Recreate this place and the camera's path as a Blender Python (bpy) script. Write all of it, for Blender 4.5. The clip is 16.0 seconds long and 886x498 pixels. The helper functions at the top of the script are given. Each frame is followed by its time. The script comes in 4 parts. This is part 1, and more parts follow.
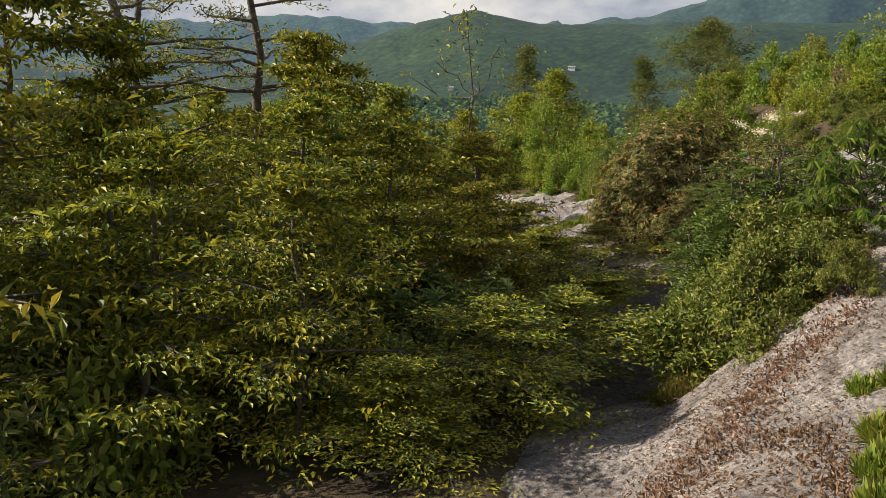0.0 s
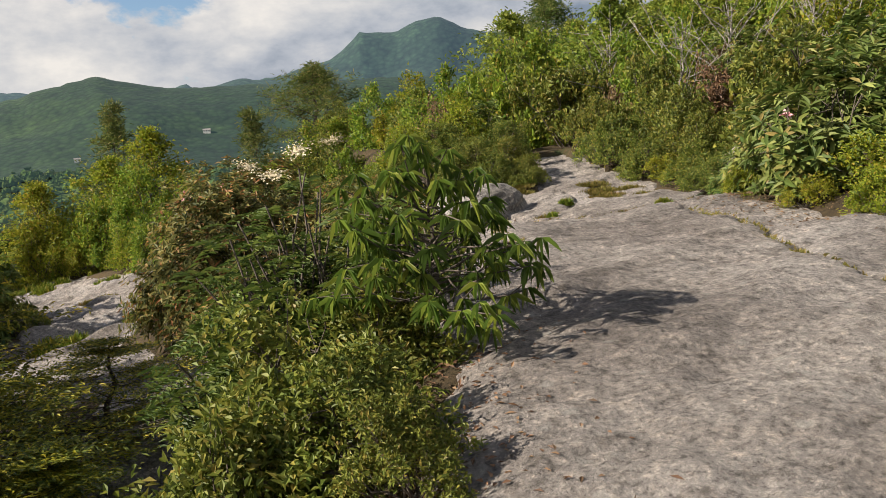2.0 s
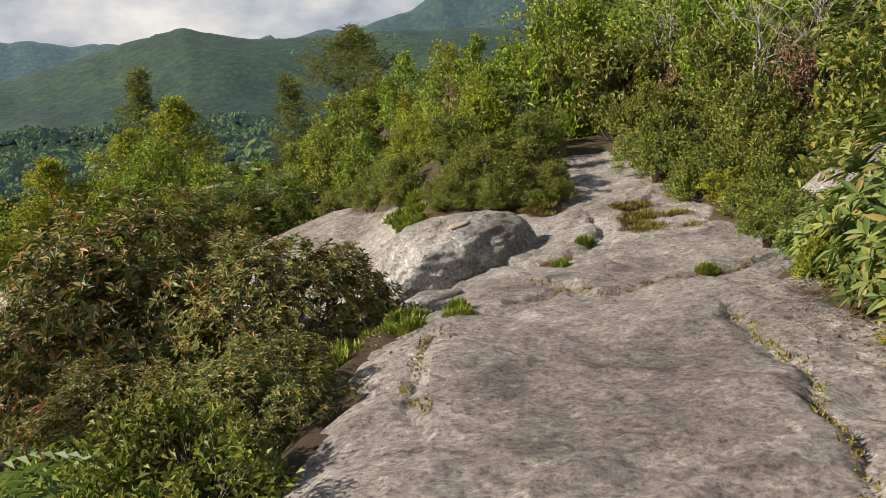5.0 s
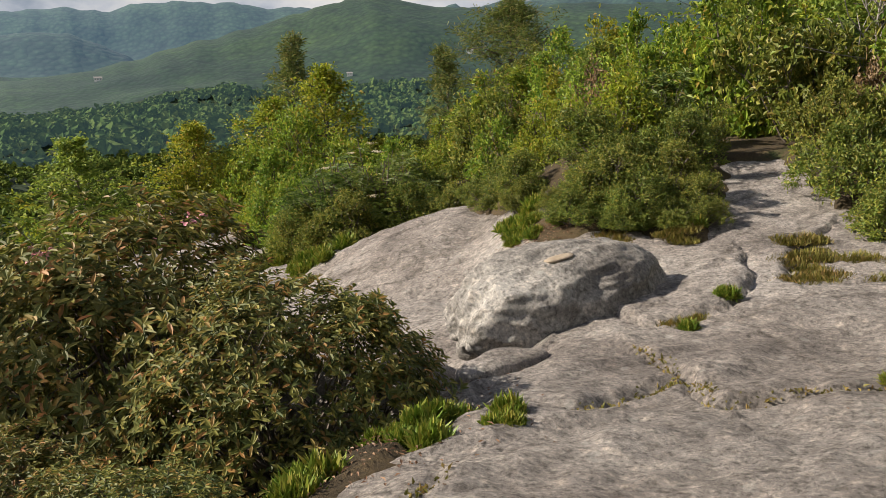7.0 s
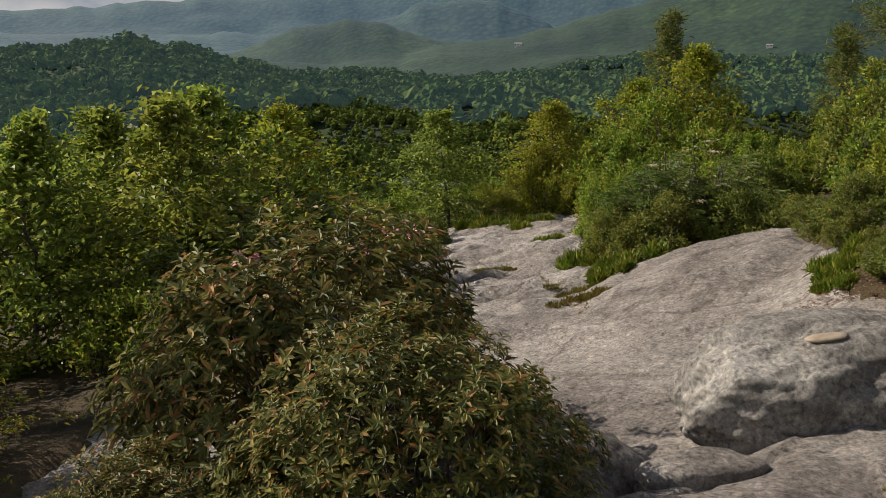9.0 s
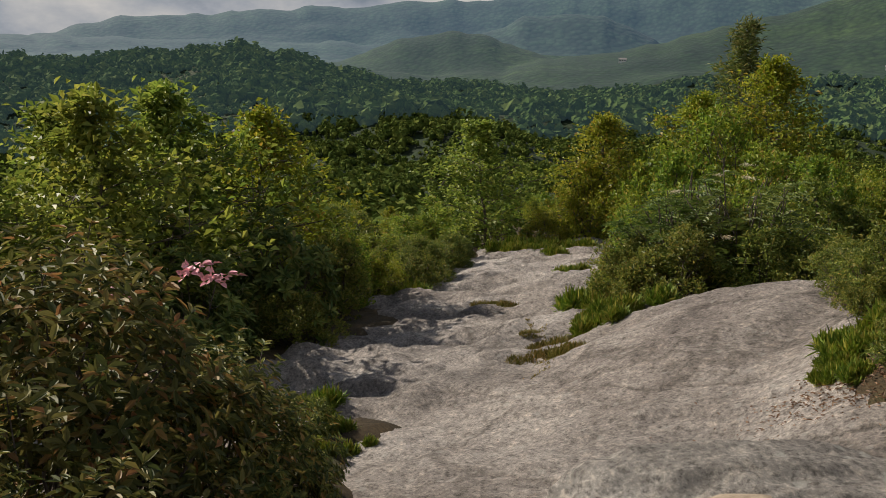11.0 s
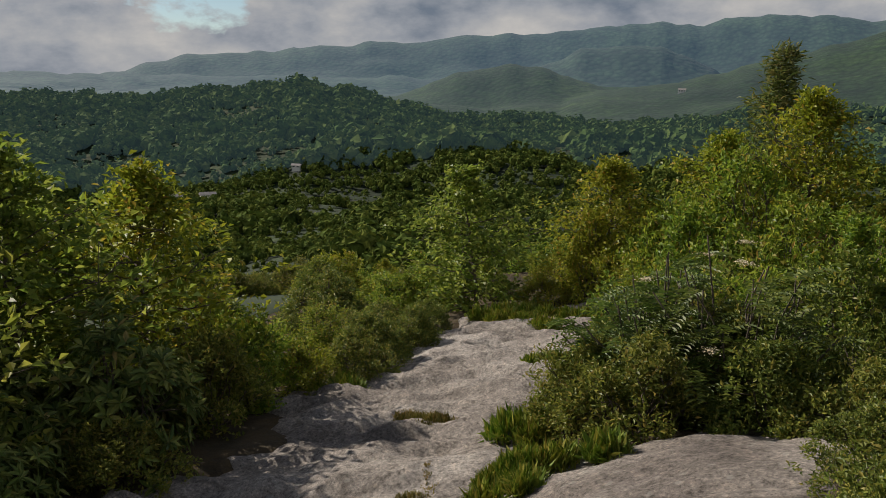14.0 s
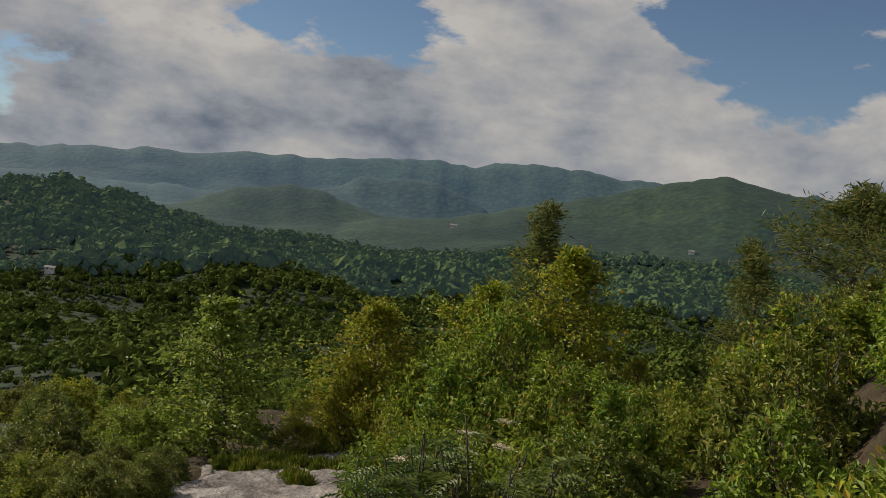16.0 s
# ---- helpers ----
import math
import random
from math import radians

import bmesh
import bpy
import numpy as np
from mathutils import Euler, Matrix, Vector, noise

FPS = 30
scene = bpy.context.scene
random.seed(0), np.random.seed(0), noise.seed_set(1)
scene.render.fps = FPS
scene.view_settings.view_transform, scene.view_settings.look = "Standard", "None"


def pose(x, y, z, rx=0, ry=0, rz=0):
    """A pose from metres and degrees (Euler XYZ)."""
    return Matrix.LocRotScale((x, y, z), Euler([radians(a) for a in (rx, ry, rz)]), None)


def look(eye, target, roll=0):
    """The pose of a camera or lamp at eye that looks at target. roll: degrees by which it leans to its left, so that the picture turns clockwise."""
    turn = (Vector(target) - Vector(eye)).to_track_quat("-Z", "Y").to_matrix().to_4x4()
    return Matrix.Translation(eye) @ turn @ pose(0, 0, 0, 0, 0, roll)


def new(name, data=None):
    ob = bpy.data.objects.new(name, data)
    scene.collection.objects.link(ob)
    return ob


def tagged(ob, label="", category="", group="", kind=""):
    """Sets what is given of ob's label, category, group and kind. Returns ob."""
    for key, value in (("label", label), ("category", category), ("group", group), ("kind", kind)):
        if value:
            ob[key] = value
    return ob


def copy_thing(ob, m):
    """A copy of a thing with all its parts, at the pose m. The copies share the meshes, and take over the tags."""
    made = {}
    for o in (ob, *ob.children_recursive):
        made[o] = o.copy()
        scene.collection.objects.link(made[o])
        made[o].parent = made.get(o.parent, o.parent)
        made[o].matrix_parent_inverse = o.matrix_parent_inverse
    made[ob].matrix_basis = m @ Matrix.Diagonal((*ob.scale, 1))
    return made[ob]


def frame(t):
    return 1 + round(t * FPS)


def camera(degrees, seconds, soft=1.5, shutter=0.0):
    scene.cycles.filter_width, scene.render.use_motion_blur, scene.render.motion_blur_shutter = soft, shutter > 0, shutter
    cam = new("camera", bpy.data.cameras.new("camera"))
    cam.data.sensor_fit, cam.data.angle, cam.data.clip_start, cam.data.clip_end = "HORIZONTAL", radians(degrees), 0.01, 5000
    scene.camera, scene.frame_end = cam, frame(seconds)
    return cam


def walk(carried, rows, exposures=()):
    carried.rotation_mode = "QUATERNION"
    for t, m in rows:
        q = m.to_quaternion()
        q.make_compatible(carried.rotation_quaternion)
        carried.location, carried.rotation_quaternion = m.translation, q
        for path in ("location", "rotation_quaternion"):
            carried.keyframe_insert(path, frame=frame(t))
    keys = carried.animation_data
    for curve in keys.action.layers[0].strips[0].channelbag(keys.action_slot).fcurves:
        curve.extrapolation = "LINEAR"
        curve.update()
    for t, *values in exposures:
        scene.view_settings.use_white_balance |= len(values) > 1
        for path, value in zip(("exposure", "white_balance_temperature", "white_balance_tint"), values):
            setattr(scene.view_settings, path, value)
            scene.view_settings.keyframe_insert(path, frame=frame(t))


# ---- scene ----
cam = camera(53.0, 16.0, soft=0.75)
PATH = [
    (0, (0.705, -0.545, 1.648), (-0.038, 1.274, 1.272), 0.3),
    (0.5, (0.659, 0.535, 1.573), (0.231, 2.46, 1.242), -2.1),
    (1, (0.798, 1.357, 1.516), (0.548, 3.319, 1.216), -3.0),
    (1.5, (0.969, 2.137, 1.458), (0.863, 4.116, 1.188), -3.0),
    (2, (1.115, 2.688, 1.427), (1.116, 4.67, 1.158), -3.5),
    (2.5, (1.309, 3.145, 1.488), (1.336, 5.127, 1.217), -4.2),
    (3, (1.479, 3.565, 1.61), (1.502, 5.547, 1.345), -4.4),
    (3.5, (1.663, 3.967, 1.717), (1.659, 5.95, 1.461), -4.5),
    (4, (1.799, 4.351, 1.786), (1.679, 6.33, 1.521), -4.1),
    (4.2, (1.85, 4.51, 1.839), (1.697, 6.483, 1.553), -3.8),
    (6.3, (2.257, 6.511, 1.921), (2.049, 8.457, 1.512), -2.8),
    (6.5, (2.278, 6.671, 1.934), (1.974, 8.607, 1.535), -2.3),
    (7, (2.36, 7.026, 1.978), (1.812, 8.906, 1.568), -0.9),
    (7.5, (2.531, 7.329, 2.036), (1.742, 9.116, 1.606), -0.1),
    (8, (2.698, 7.602, 2.127), (1.705, 9.278, 1.674), 0.7),
    (8.5, (2.875, 7.877, 2.209), (1.715, 9.436, 1.738), 0.4),
    (8.7, (2.895, 8.006, 2.208), (1.673, 9.517, 1.734), 0.2),
    (10.8, (2.753, 10.144, 2.071), (1.314, 11.459, 1.622), 1.5),
    (11, (2.704, 10.425, 2.036), (1.257, 11.732, 1.589), 1.5),
    (11.5, (2.645, 11.04, 2.019), (1.164, 12.313, 1.588), 1.4),
    (12, (2.531, 11.628, 2.041), (1.033, 12.883, 1.613), 1.4),
    (12.5, (2.41, 12.05, 2.02), (0.893, 13.28, 1.588), 1.1),
    (13, (2.255, 12.409, 1.967), (0.736, 13.639, 1.542), 1.0),
    (13.5, (1.908, 12.87, 1.848), (0.392, 14.11, 1.442), 0.9),
    (14, (1.615, 13.341, 2.088), (0.072, 14.556, 1.709), 0.7),
    (14.5, (1.487, 13.578, 2.273), (-0.073, 14.778, 1.918), 1.3),
    (15, (1.354, 13.592, 2.298), (-0.183, 14.836, 1.998), 2.6),
    (15.5, (1.219, 13.781, 2.313), (-0.21, 15.164, 2.107), 4.5),
    (16, (1.199, 13.922, 2.33), (-0.02, 15.506, 2.254), 6.3),
]
walk(cam, [(t, look(eye, target, roll)) for t, eye, target, roll in PATH],
     exposures=[(0, 0.85), (0.5, 0.98), (1.5, 0.88), (4.2, 0.85), (6.5, 0.93), (7.0, 0.88), (8.0, 0.6), (11.0, 0.32), (13.5, 0.24), (15.0, 0.1), (16.0, 0.0)])

# ---- world, sun ----
world = bpy.data.worlds.new("sky")
scene.world = world
world.use_nodes = True
SUN_EL, SUN_AZ = 33.0, 107.0     # azimuth in degrees to the left of +y


def build_world():
    nt = world.node_tree
    nt.nodes.clear()
    N, L = nt.nodes.new, nt.links.new
    out, bg = N("ShaderNodeOutputWorld"), N("ShaderNodeBackground")
    sky = N("ShaderNodeTexSky")
    sky.sky_type, sky.sun_disc = "NISHITA", False
    sky.sun_elevation, sky.sun_rotation = radians(SUN_EL), radians(-SUN_AZ)
    sky.altitude, sky.dust_density, sky.ozone_density = 1200, 0.4, 2.0
    tc, sep = N("ShaderNodeTexCoord"), N("ShaderNodeSeparateXYZ")
    L(tc.outputs["Generated"], sep.inputs[0])
    # heaped clouds: flattened a little, thinning upwards to the right
    comb = N("ShaderNodeVectorMath"); comb.operation = "MULTIPLY"; comb.inputs[1].default_value = (1.0, 1.0, 2.0)
    L(tc.outputs["Generated"], comb.inputs[0])
    n1 = N("ShaderNodeTexNoise")
    n1.inputs["Scale"].default_value, n1.inputs["Detail"].default_value, n1.inputs["Roughness"].default_value = 3.6, 12, 0.58
    n1.inputs["Distortion"].default_value = 0.1
    off = N("ShaderNodeVectorMath"); off.operation = "ADD"; off.inputs[1].default_value = CLOUD_SHIFT
    L(comb.outputs[0], off.inputs[0]); L(off.outputs[0], n1.inputs["Vector"])
    # an opening of clear blue high over the hills
    clear = N("ShaderNodeVectorMath"); clear.operation = "DOT_PRODUCT"; clear.inputs[1].default_value = (-0.27, 0.91, 0.315)
    L(tc.outputs["Generated"], clear.inputs[0])
    hole = N("ShaderNodeMapRange"); hole.interpolation_type = "SMOOTHSTEP"
    hole.inputs["From Min"].default_value, hole.inputs["From Max"].default_value = 0.972, 0.998
    hole.inputs["To Min"].default_value, hole.inputs["To Max"].default_value = 0.08, -0.11
    L(clear.outputs["Value"], hole.inputs["Value"])
    dens = N("ShaderNodeMath"); dens.operation = "ADD"
    # the heaps stand round the horizon; overhead it is clear
    over = N("ShaderNodeMapRange"); over.interpolation_type = "SMOOTHSTEP"
    over.inputs["From Min"].default_value, over.inputs["From Max"].default_value = 0.34, 0.62
    over.inputs["To Min"].default_value, over.inputs["To Max"].default_value = 0.0, -0.16
    L(sep.outputs["Z"], over.inputs["Value"])
    both = N("ShaderNodeMath"); both.operation = "ADD"
    L(hole.outputs[0], both.inputs[0]); L(over.outputs[0], both.inputs[1])
    L(n1.outputs[0], dens.inputs[0]); L(both.outputs[0], dens.inputs[1])
    cover = N("ShaderNodeValToRGB")
    cover.color_ramp.elements[0].position, cover.color_ramp.elements[1].position = 0.455, 0.495
    L(dens.outputs[0], cover.inputs[0])
    # shading inside the clouds
    n2 = N("ShaderNodeTexNoise")
    n2.inputs["Scale"].default_value, n2.inputs["Detail"].default_value, n2.inputs["Roughness"].default_value = 6.0, 8, 0.58
    L(off.outputs[0], n2.inputs["Vector"])
    tone = N("ShaderNodeValToRGB")
    e = tone.color_ramp.elements
    e[0].position, e[0].color = 0.37, (0.27, 0.33, 0.42, 1)
    e[1].position, e[1].color = 0.72, (1.0, 0.95, 0.89, 1)
    m = tone.color_ramp.elements.new(0.50); m.color = (0.55, 0.58, 0.64, 1)
    # grey bases low towards the sun, white heads above and away from it
    lift = N("ShaderNodeMath"); lift.operation = "MULTIPLY_ADD"; lift.inputs[1].default_value, lift.inputs[2].default_value = 0.55, 0.0
    L(sep.outputs["Z"], lift.inputs[0])
    side = N("ShaderNodeMath"); side.operation = "MULTIPLY_ADD"; side.inputs[1].default_value, side.inputs[2].default_value = -0.06, -0.03
    L(sep.outputs["X"], side.inputs[0])
    s1 = N("ShaderNodeMath"); s1.operation = "ADD"
    s2 = N("ShaderNodeMath"); s2.operation = "ADD"
    L(lift.outputs[0], s1.inputs[0]); L(side.outputs[0], s1.inputs[1])
    L(n2.outputs[0], s2.inputs[0]); L(s1.outputs[0], s2.inputs[1])
    L(s2.outputs[0], tone.inputs[0])
    gain = N("ShaderNodeVectorMath"); gain.operation = "SCALE"; gain.inputs["Scale"].default_value = CLOUD_GAIN
    L(tone.outputs[0], gain.inputs[0])
    mix = N("ShaderNodeMix"); mix.data_type = "RGBA"
    L(cover.outputs[0], mix.inputs["Factor"]); L(sky.outputs[0], mix.inputs["A"]); L(gain.outputs[0], mix.inputs["B"])
    L(mix.outputs["Result"], bg.inputs["Color"])
    bg.inputs["Strength"].default_value = SKY_STRENGTH
    L(bg.outputs[0], out.inputs[0])


SKY_STRENGTH, CLOUD_GAIN, CLOUD_SHIFT = 0.064, 7.6, (3.1, 1.7, 0.4)
build_world()
sun = new("sun", bpy.data.lights.new("sun", "SUN"))
sun.data.energy, sun.data.angle, sun.data.color = 5.0, radians(0.6), (1.0, 0.90, 0.77)
a, b = radians(SUN_AZ), radians(SUN_EL)
sun.matrix_world = look((-60 * math.sin(a) * math.cos(b), 60 * math.cos(a) * math.cos(b), 60 * math.sin(b)), (0, 0, 0))


# ---- materials ----
def material(name, rough=0.8, metal=0.0):
    m = bpy.data.materials.new(name)
    m.use_nodes = True
    nt = m.node_tree
    p = nt.nodes["Principled BSDF"]
    p.inputs["Roughness"].default_value, p.inputs["Metallic"].default_value = rough, metal
    p.inputs["Specular IOR Level"].default_value = 0.3
    return m, nt, p


def noise_node(nt, scale, detail=6, rough=0.6, coords="Object"):
    tc, n = nt.nodes.new("ShaderNodeTexCoord"), nt.nodes.new("ShaderNodeTexNoise")
    nt.links.new(tc.outputs[coords], n.inputs["Vector"])
    n.inputs["Scale"].default_value, n.inputs["Detail"].default_value, n.inputs["Roughness"].default_value = scale, detail, rough
    return n


def ramp(nt, src, stops):
    r = nt.nodes.new("ShaderNodeValToRGB")
    e = r.color_ramp.elements
    while len(e) < len(stops):
        e.new(0.5)
    for el, (pos, col) in zip(e, stops):
        el.position, el.color = pos, (*col, 1)
    nt.links.new(src, r.inputs[0])
    return r


def mixed(nt, kind, a, b, factor):
    m = nt.nodes.new("ShaderNodeMix")
    m.data_type, m.blend_type = "RGBA", kind
    if isinstance(factor, float):
        m.inputs["Factor"].default_value = factor
    else:
        nt.links.new(factor, m.inputs["Factor"])
    nt.links.new(a, m.inputs["A"])
    nt.links.new(b, m.inputs["B"])
    return m.outputs["Result"]


def bump(nt, p, src, strength, dist):
    b = nt.nodes.new("ShaderNodeBump")
    b.inputs["Strength"].default_value, b.inputs["Distance"].default_value = strength, dist
    nt.links.new(src, b.inputs["Height"])
    prev = p.inputs["Normal"].links
    if prev:
        nt.links.new(prev[0].from_socket, b.inputs["Normal"])
    nt.links.new(b.outputs[0], p.inputs["Normal"])


def rock_material(name, dark, mid, light, lichen=0.5):
    m, nt, p = material(name, 0.88)
    big = noise_node(nt, 0.9, 9, 0.66)
    mid_n = noise_node(nt, 13.0, 9, 0.74)
    fine = noise_node(nt, 40.0, 6, 0.72)
    base = ramp(nt, big.outputs[0], [(0.34, dark), (0.50, mid), (0.64, light)])
    streak = ramp(nt, mid_n.outputs[0], [(0.36, (0.42, 0.40, 0.38)), (0.47, (0.95, 0.94, 0.93)), (0.53, (1, 1, 1)), (0.62, (1.5, 1.43, 1.36))])
    c = mixed(nt, "MULTIPLY", base.outputs[0], streak.outputs[0], 0.85)
    grain = ramp(nt, fine.outputs[0], [(0.39, (0.22, 0.21, 0.20)), (0.46, (0.92, 0.92, 0.92)), (0.54, (1.02, 1.0, 0.99)), (0.59, (1.7, 1.65, 1.58))])
    c = mixed(nt, "MULTIPLY", c, grain.outputs[0], 0.62)
    warp = noise_node(nt, 1.1, 4, 0.6)
    co = nt.nodes.new("ShaderNodeVectorMath"); co.operation = "ADD"
    tcc = nt.nodes.new("ShaderNodeTexCoord")
    nt.links.new(tcc.outputs["Object"], co.inputs[0]); nt.links.new(warp.outputs["Color"], co.inputs[1])
    ck = nt.nodes.new("ShaderNodeTexVoronoi"); ck.feature = "DISTANCE_TO_EDGE"; ck.inputs["Scale"].default_value = 0.55
    nt.links.new(co.outputs[0], ck.inputs["Vector"])
    line = ramp(nt, ck.outputs["Distance"], [(0.0, (0.22, 0.20, 0.18)), (0.010, (0.55, 0.53, 0.5)), (0.022, (1, 1, 1))])
    c = mixed(nt, "MULTIPLY", c, line.outputs[0], 0.45)
    stain = noise_node(nt, 0.33, 6, 0.6)
    st = ramp(nt, stain.outputs[0], [(0.36, (0.60, 0.57, 0.56)), (0.46, (0.94, 0.92, 0.90)), (0.60, (1.06, 1.06, 1.06))])
    c = mixed(nt, "MULTIPLY", c, st.outputs[0], 0.9)
    vo = nt.nodes.new("ShaderNodeTexVoronoi")
    tc = nt.nodes.new("ShaderNodeTexCoord")
    nt.links.new(tc.outputs["Object"], vo.inputs["Vector"])
    vo.inputs["Scale"].default_value = 7.0
    wob = noise_node(nt, 25, 5, 0.7)
    sp = nt.nodes.new("ShaderNodeMath"); sp.operation = "MULTIPLY_ADD"
    sp.inputs[1].default_value = 0.55
    nt.links.new(wob.outputs[0], sp.inputs[0]); nt.links.new(vo.outputs["Distance"], sp.inputs[2])
    patch = ramp(nt, sp.outputs[0], [(0.40, (1, 1, 1)), (0.47, (0, 0, 0))])
    pale = nt.nodes.new("ShaderNodeRGB"); pale.outputs[0].default_value = (0.46, 0.45, 0.41, 1)
    f = nt.nodes.new("ShaderNodeMath"); f.operation = "MULTIPLY"; f.inputs[1].default_value = lichen
    nt.links.new(patch.outputs[0], f.inputs[0])
    c = mixed(nt, "MIX", c, pale.outputs[0], f.outputs[0])
    nt.links.new(c, p.inputs["Base Color"])
    bump(nt, p, line.outputs[0], 0.5, 0.03)
    bump(nt, p, mid_n.outputs[0], 1.0, 0.05)
    bump(nt, p, fine.outputs[0], 1.0, 0.014)
    return m


def leaf_material(name, colours, back=0.35, rough=0.5, grain=2.2, gloss=0.28):
    """Leaves: each leaf takes its own colour from the ramp, each plant its own shift; light comes through them."""
    m, nt, p = material(name, rough)
    geo, info = nt.nodes.new("ShaderNodeNewGeometry"), nt.nodes.new("ShaderNodeObjectInfo")
    r = ramp(nt, geo.outputs["Random Per Island"], colours)
    h = nt.nodes.new("ShaderNodeHueSaturation")
    mr = nt.nodes.new("ShaderNodeMapRange")
    mr.inputs["To Min"].default_value, mr.inputs["To Max"].default_value = 0.485, 0.515
    nt.links.new(info.outputs["Random"], mr.inputs["Value"]); nt.links.new(mr.outputs[0], h.inputs["Hue"])
    big = noise_node(nt, grain, 5, 0.65)
    mv = nt.nodes.new("ShaderNodeMapRange")
    mv.inputs["From Min"].default_value, mv.inputs["From Max"].default_value = 0.3, 0.7
    mv.inputs["To Min"].default_value, mv.inputs["To Max"].default_value = 0.62, 1.32
    nt.links.new(big.outputs[0], mv.inputs["Value"]); nt.links.new(mv.outputs[0], h.inputs["Value"])
    nt.links.new(r.outputs[0], h.inputs["Color"])
    nt.links.new(h.outputs[0], p.inputs["Base Color"])
    tr, mx = nt.nodes.new("ShaderNodeBsdfTranslucent"), nt.nodes.new("ShaderNodeMixShader")
    nt.links.new(h.outputs[0], tr.inputs["Color"])
    mx.inputs[0].default_value = back
    p.inputs["Specular IOR Level"].default_value = gloss
    nt.links.new(p.outputs[0], mx.inputs[1]); nt.links.new(tr.outputs[0], mx.inputs[2])
    nt.links.new(mx.outputs[0], nt.nodes["Material Output"].inputs["Surface"])
    return m


def bark_material(name, dark, light):
    m, nt, p = material(name, 0.9)
    n = noise_node(nt, 22, 7, 0.7)
    r = ramp(nt, n.outputs[0], [(0.35, dark), (0.65, light)])
    nt.links.new(r.outputs[0], p.inputs["Base Color"])
    bump(nt, p, n.outputs[0], 0.7, 0.02)
    return m


def plain_material(name, c1, c2, scale=30, rough=0.8):
    m, nt, p = material(name, rough)
    n = noise_node(nt, scale, 5, 0.65)
    r = ramp(nt, n.outputs[0], [(0.3, c1), (0.7, c2)])
    nt.links.new(r.outputs[0], p.inputs["Base Color"])
    bump(nt, p, n.outputs[0], 0.5, 0.02)
    return m


def soil_material():
    m, nt, p = material("heath_soil", 0.95)
    a, b = noise_node(nt, 1.6, 7, 0.65), noise_node(nt, 45, 6, 0.8)
    r = ramp(nt, a.outputs[0], [(0.32, (0.03, 0.026, 0.015)), (0.46, (0.06, 0.045, 0.026)), (0.56, (0.09, 0.066, 0.036)), (0.66, (0.04, 0.055, 0.018))])
    g = ramp(nt, b.outputs[0], [(0.3, (0.35, 0.35, 0.35)), (0.7, (1.5, 1.4, 1.2))])
    nt.links.new(mixed(nt, "MULTIPLY", r.outputs[0], g.outputs[0], 0.9), p.inputs["Base Color"])
    bump(nt, p, b.outputs[0], 0.9, 0.03)
    return m


def far_forest_material(name, dark, mid, light, scale, glow=None):
    m, nt, p = material(name, 0.95)
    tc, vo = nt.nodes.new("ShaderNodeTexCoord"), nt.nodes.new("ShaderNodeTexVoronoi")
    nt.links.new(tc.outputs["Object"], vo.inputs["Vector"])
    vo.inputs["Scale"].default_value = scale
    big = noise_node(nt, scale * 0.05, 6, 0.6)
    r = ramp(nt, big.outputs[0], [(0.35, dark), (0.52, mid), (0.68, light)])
    # cells as tree crowns, the shade between them put into the colour
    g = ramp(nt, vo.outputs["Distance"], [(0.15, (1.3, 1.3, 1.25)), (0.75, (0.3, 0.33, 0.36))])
    # mottling in the colour, in place of cloud shade on the hills
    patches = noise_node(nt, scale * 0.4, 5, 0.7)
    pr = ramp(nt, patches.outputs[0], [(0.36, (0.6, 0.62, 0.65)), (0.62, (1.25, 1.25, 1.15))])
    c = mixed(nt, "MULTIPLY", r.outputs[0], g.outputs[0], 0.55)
    c = mixed(nt, "MULTIPLY", c, pr.outputs[0], 0.8)
    nt.links.new(c, p.inputs["Base Color"])
    inv = nt.nodes.new("ShaderNodeMath"); inv.operation = "SUBTRACT"; inv.inputs[0].default_value = 1.0
    nt.links.new(vo.outputs["Distance"], inv.inputs[1])
    bump(nt, p, inv.outputs[0], 0.45, 0.25 / scale)
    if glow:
        # haze in front of the hills, put in as emission, thicker towards the sun
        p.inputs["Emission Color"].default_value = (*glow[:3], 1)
        sep, haze_glow = nt.nodes.new("ShaderNodeSeparateXYZ"), nt.nodes.new("ShaderNodeMapRange")
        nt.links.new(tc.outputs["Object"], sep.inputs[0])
        nt.links.new(sep.outputs["X"], haze_glow.inputs["Value"])
        haze_glow.inputs["From Min"].default_value, haze_glow.inputs["From Max"].default_value = -2600, -700
        haze_glow.inputs["To Min"].default_value, haze_glow.inputs["To Max"].default_value = glow[4], glow[3]
        nt.links.new(haze_glow.outputs[0], p.inputs["Emission Strength"])
    return m


ROCK = rock_material("weathered_granite", (0.19, 0.172, 0.158), (0.295, 0.27, 0.25), (0.38, 0.354, 0.33), 0.3)
BOULDER = rock_material("lichen_granite", (0.19, 0.182, 0.17), (0.32, 0.305, 0.285), (0.45, 0.43, 0.40), 0.5)
SOIL = soil_material()
BARK = bark_material("grey_brown_bark", (0.05, 0.04, 0.032), (0.17, 0.14, 0.115))
DEADWOOD = bark_material("bleached_deadwood", (0.15, 0.13, 0.11), (0.34, 0.31, 0.28))
G = lambda r, g, b: (r, g, b)
HEATH = leaf_material("heath_leaves", [(0.0, G(0.082, 0.118, 0.02)), (0.45, G(0.155, 0.192, 0.034)), (0.85, G(0.25, 0.262, 0.045)), (1.0, G(0.34, 0.28, 0.065))])
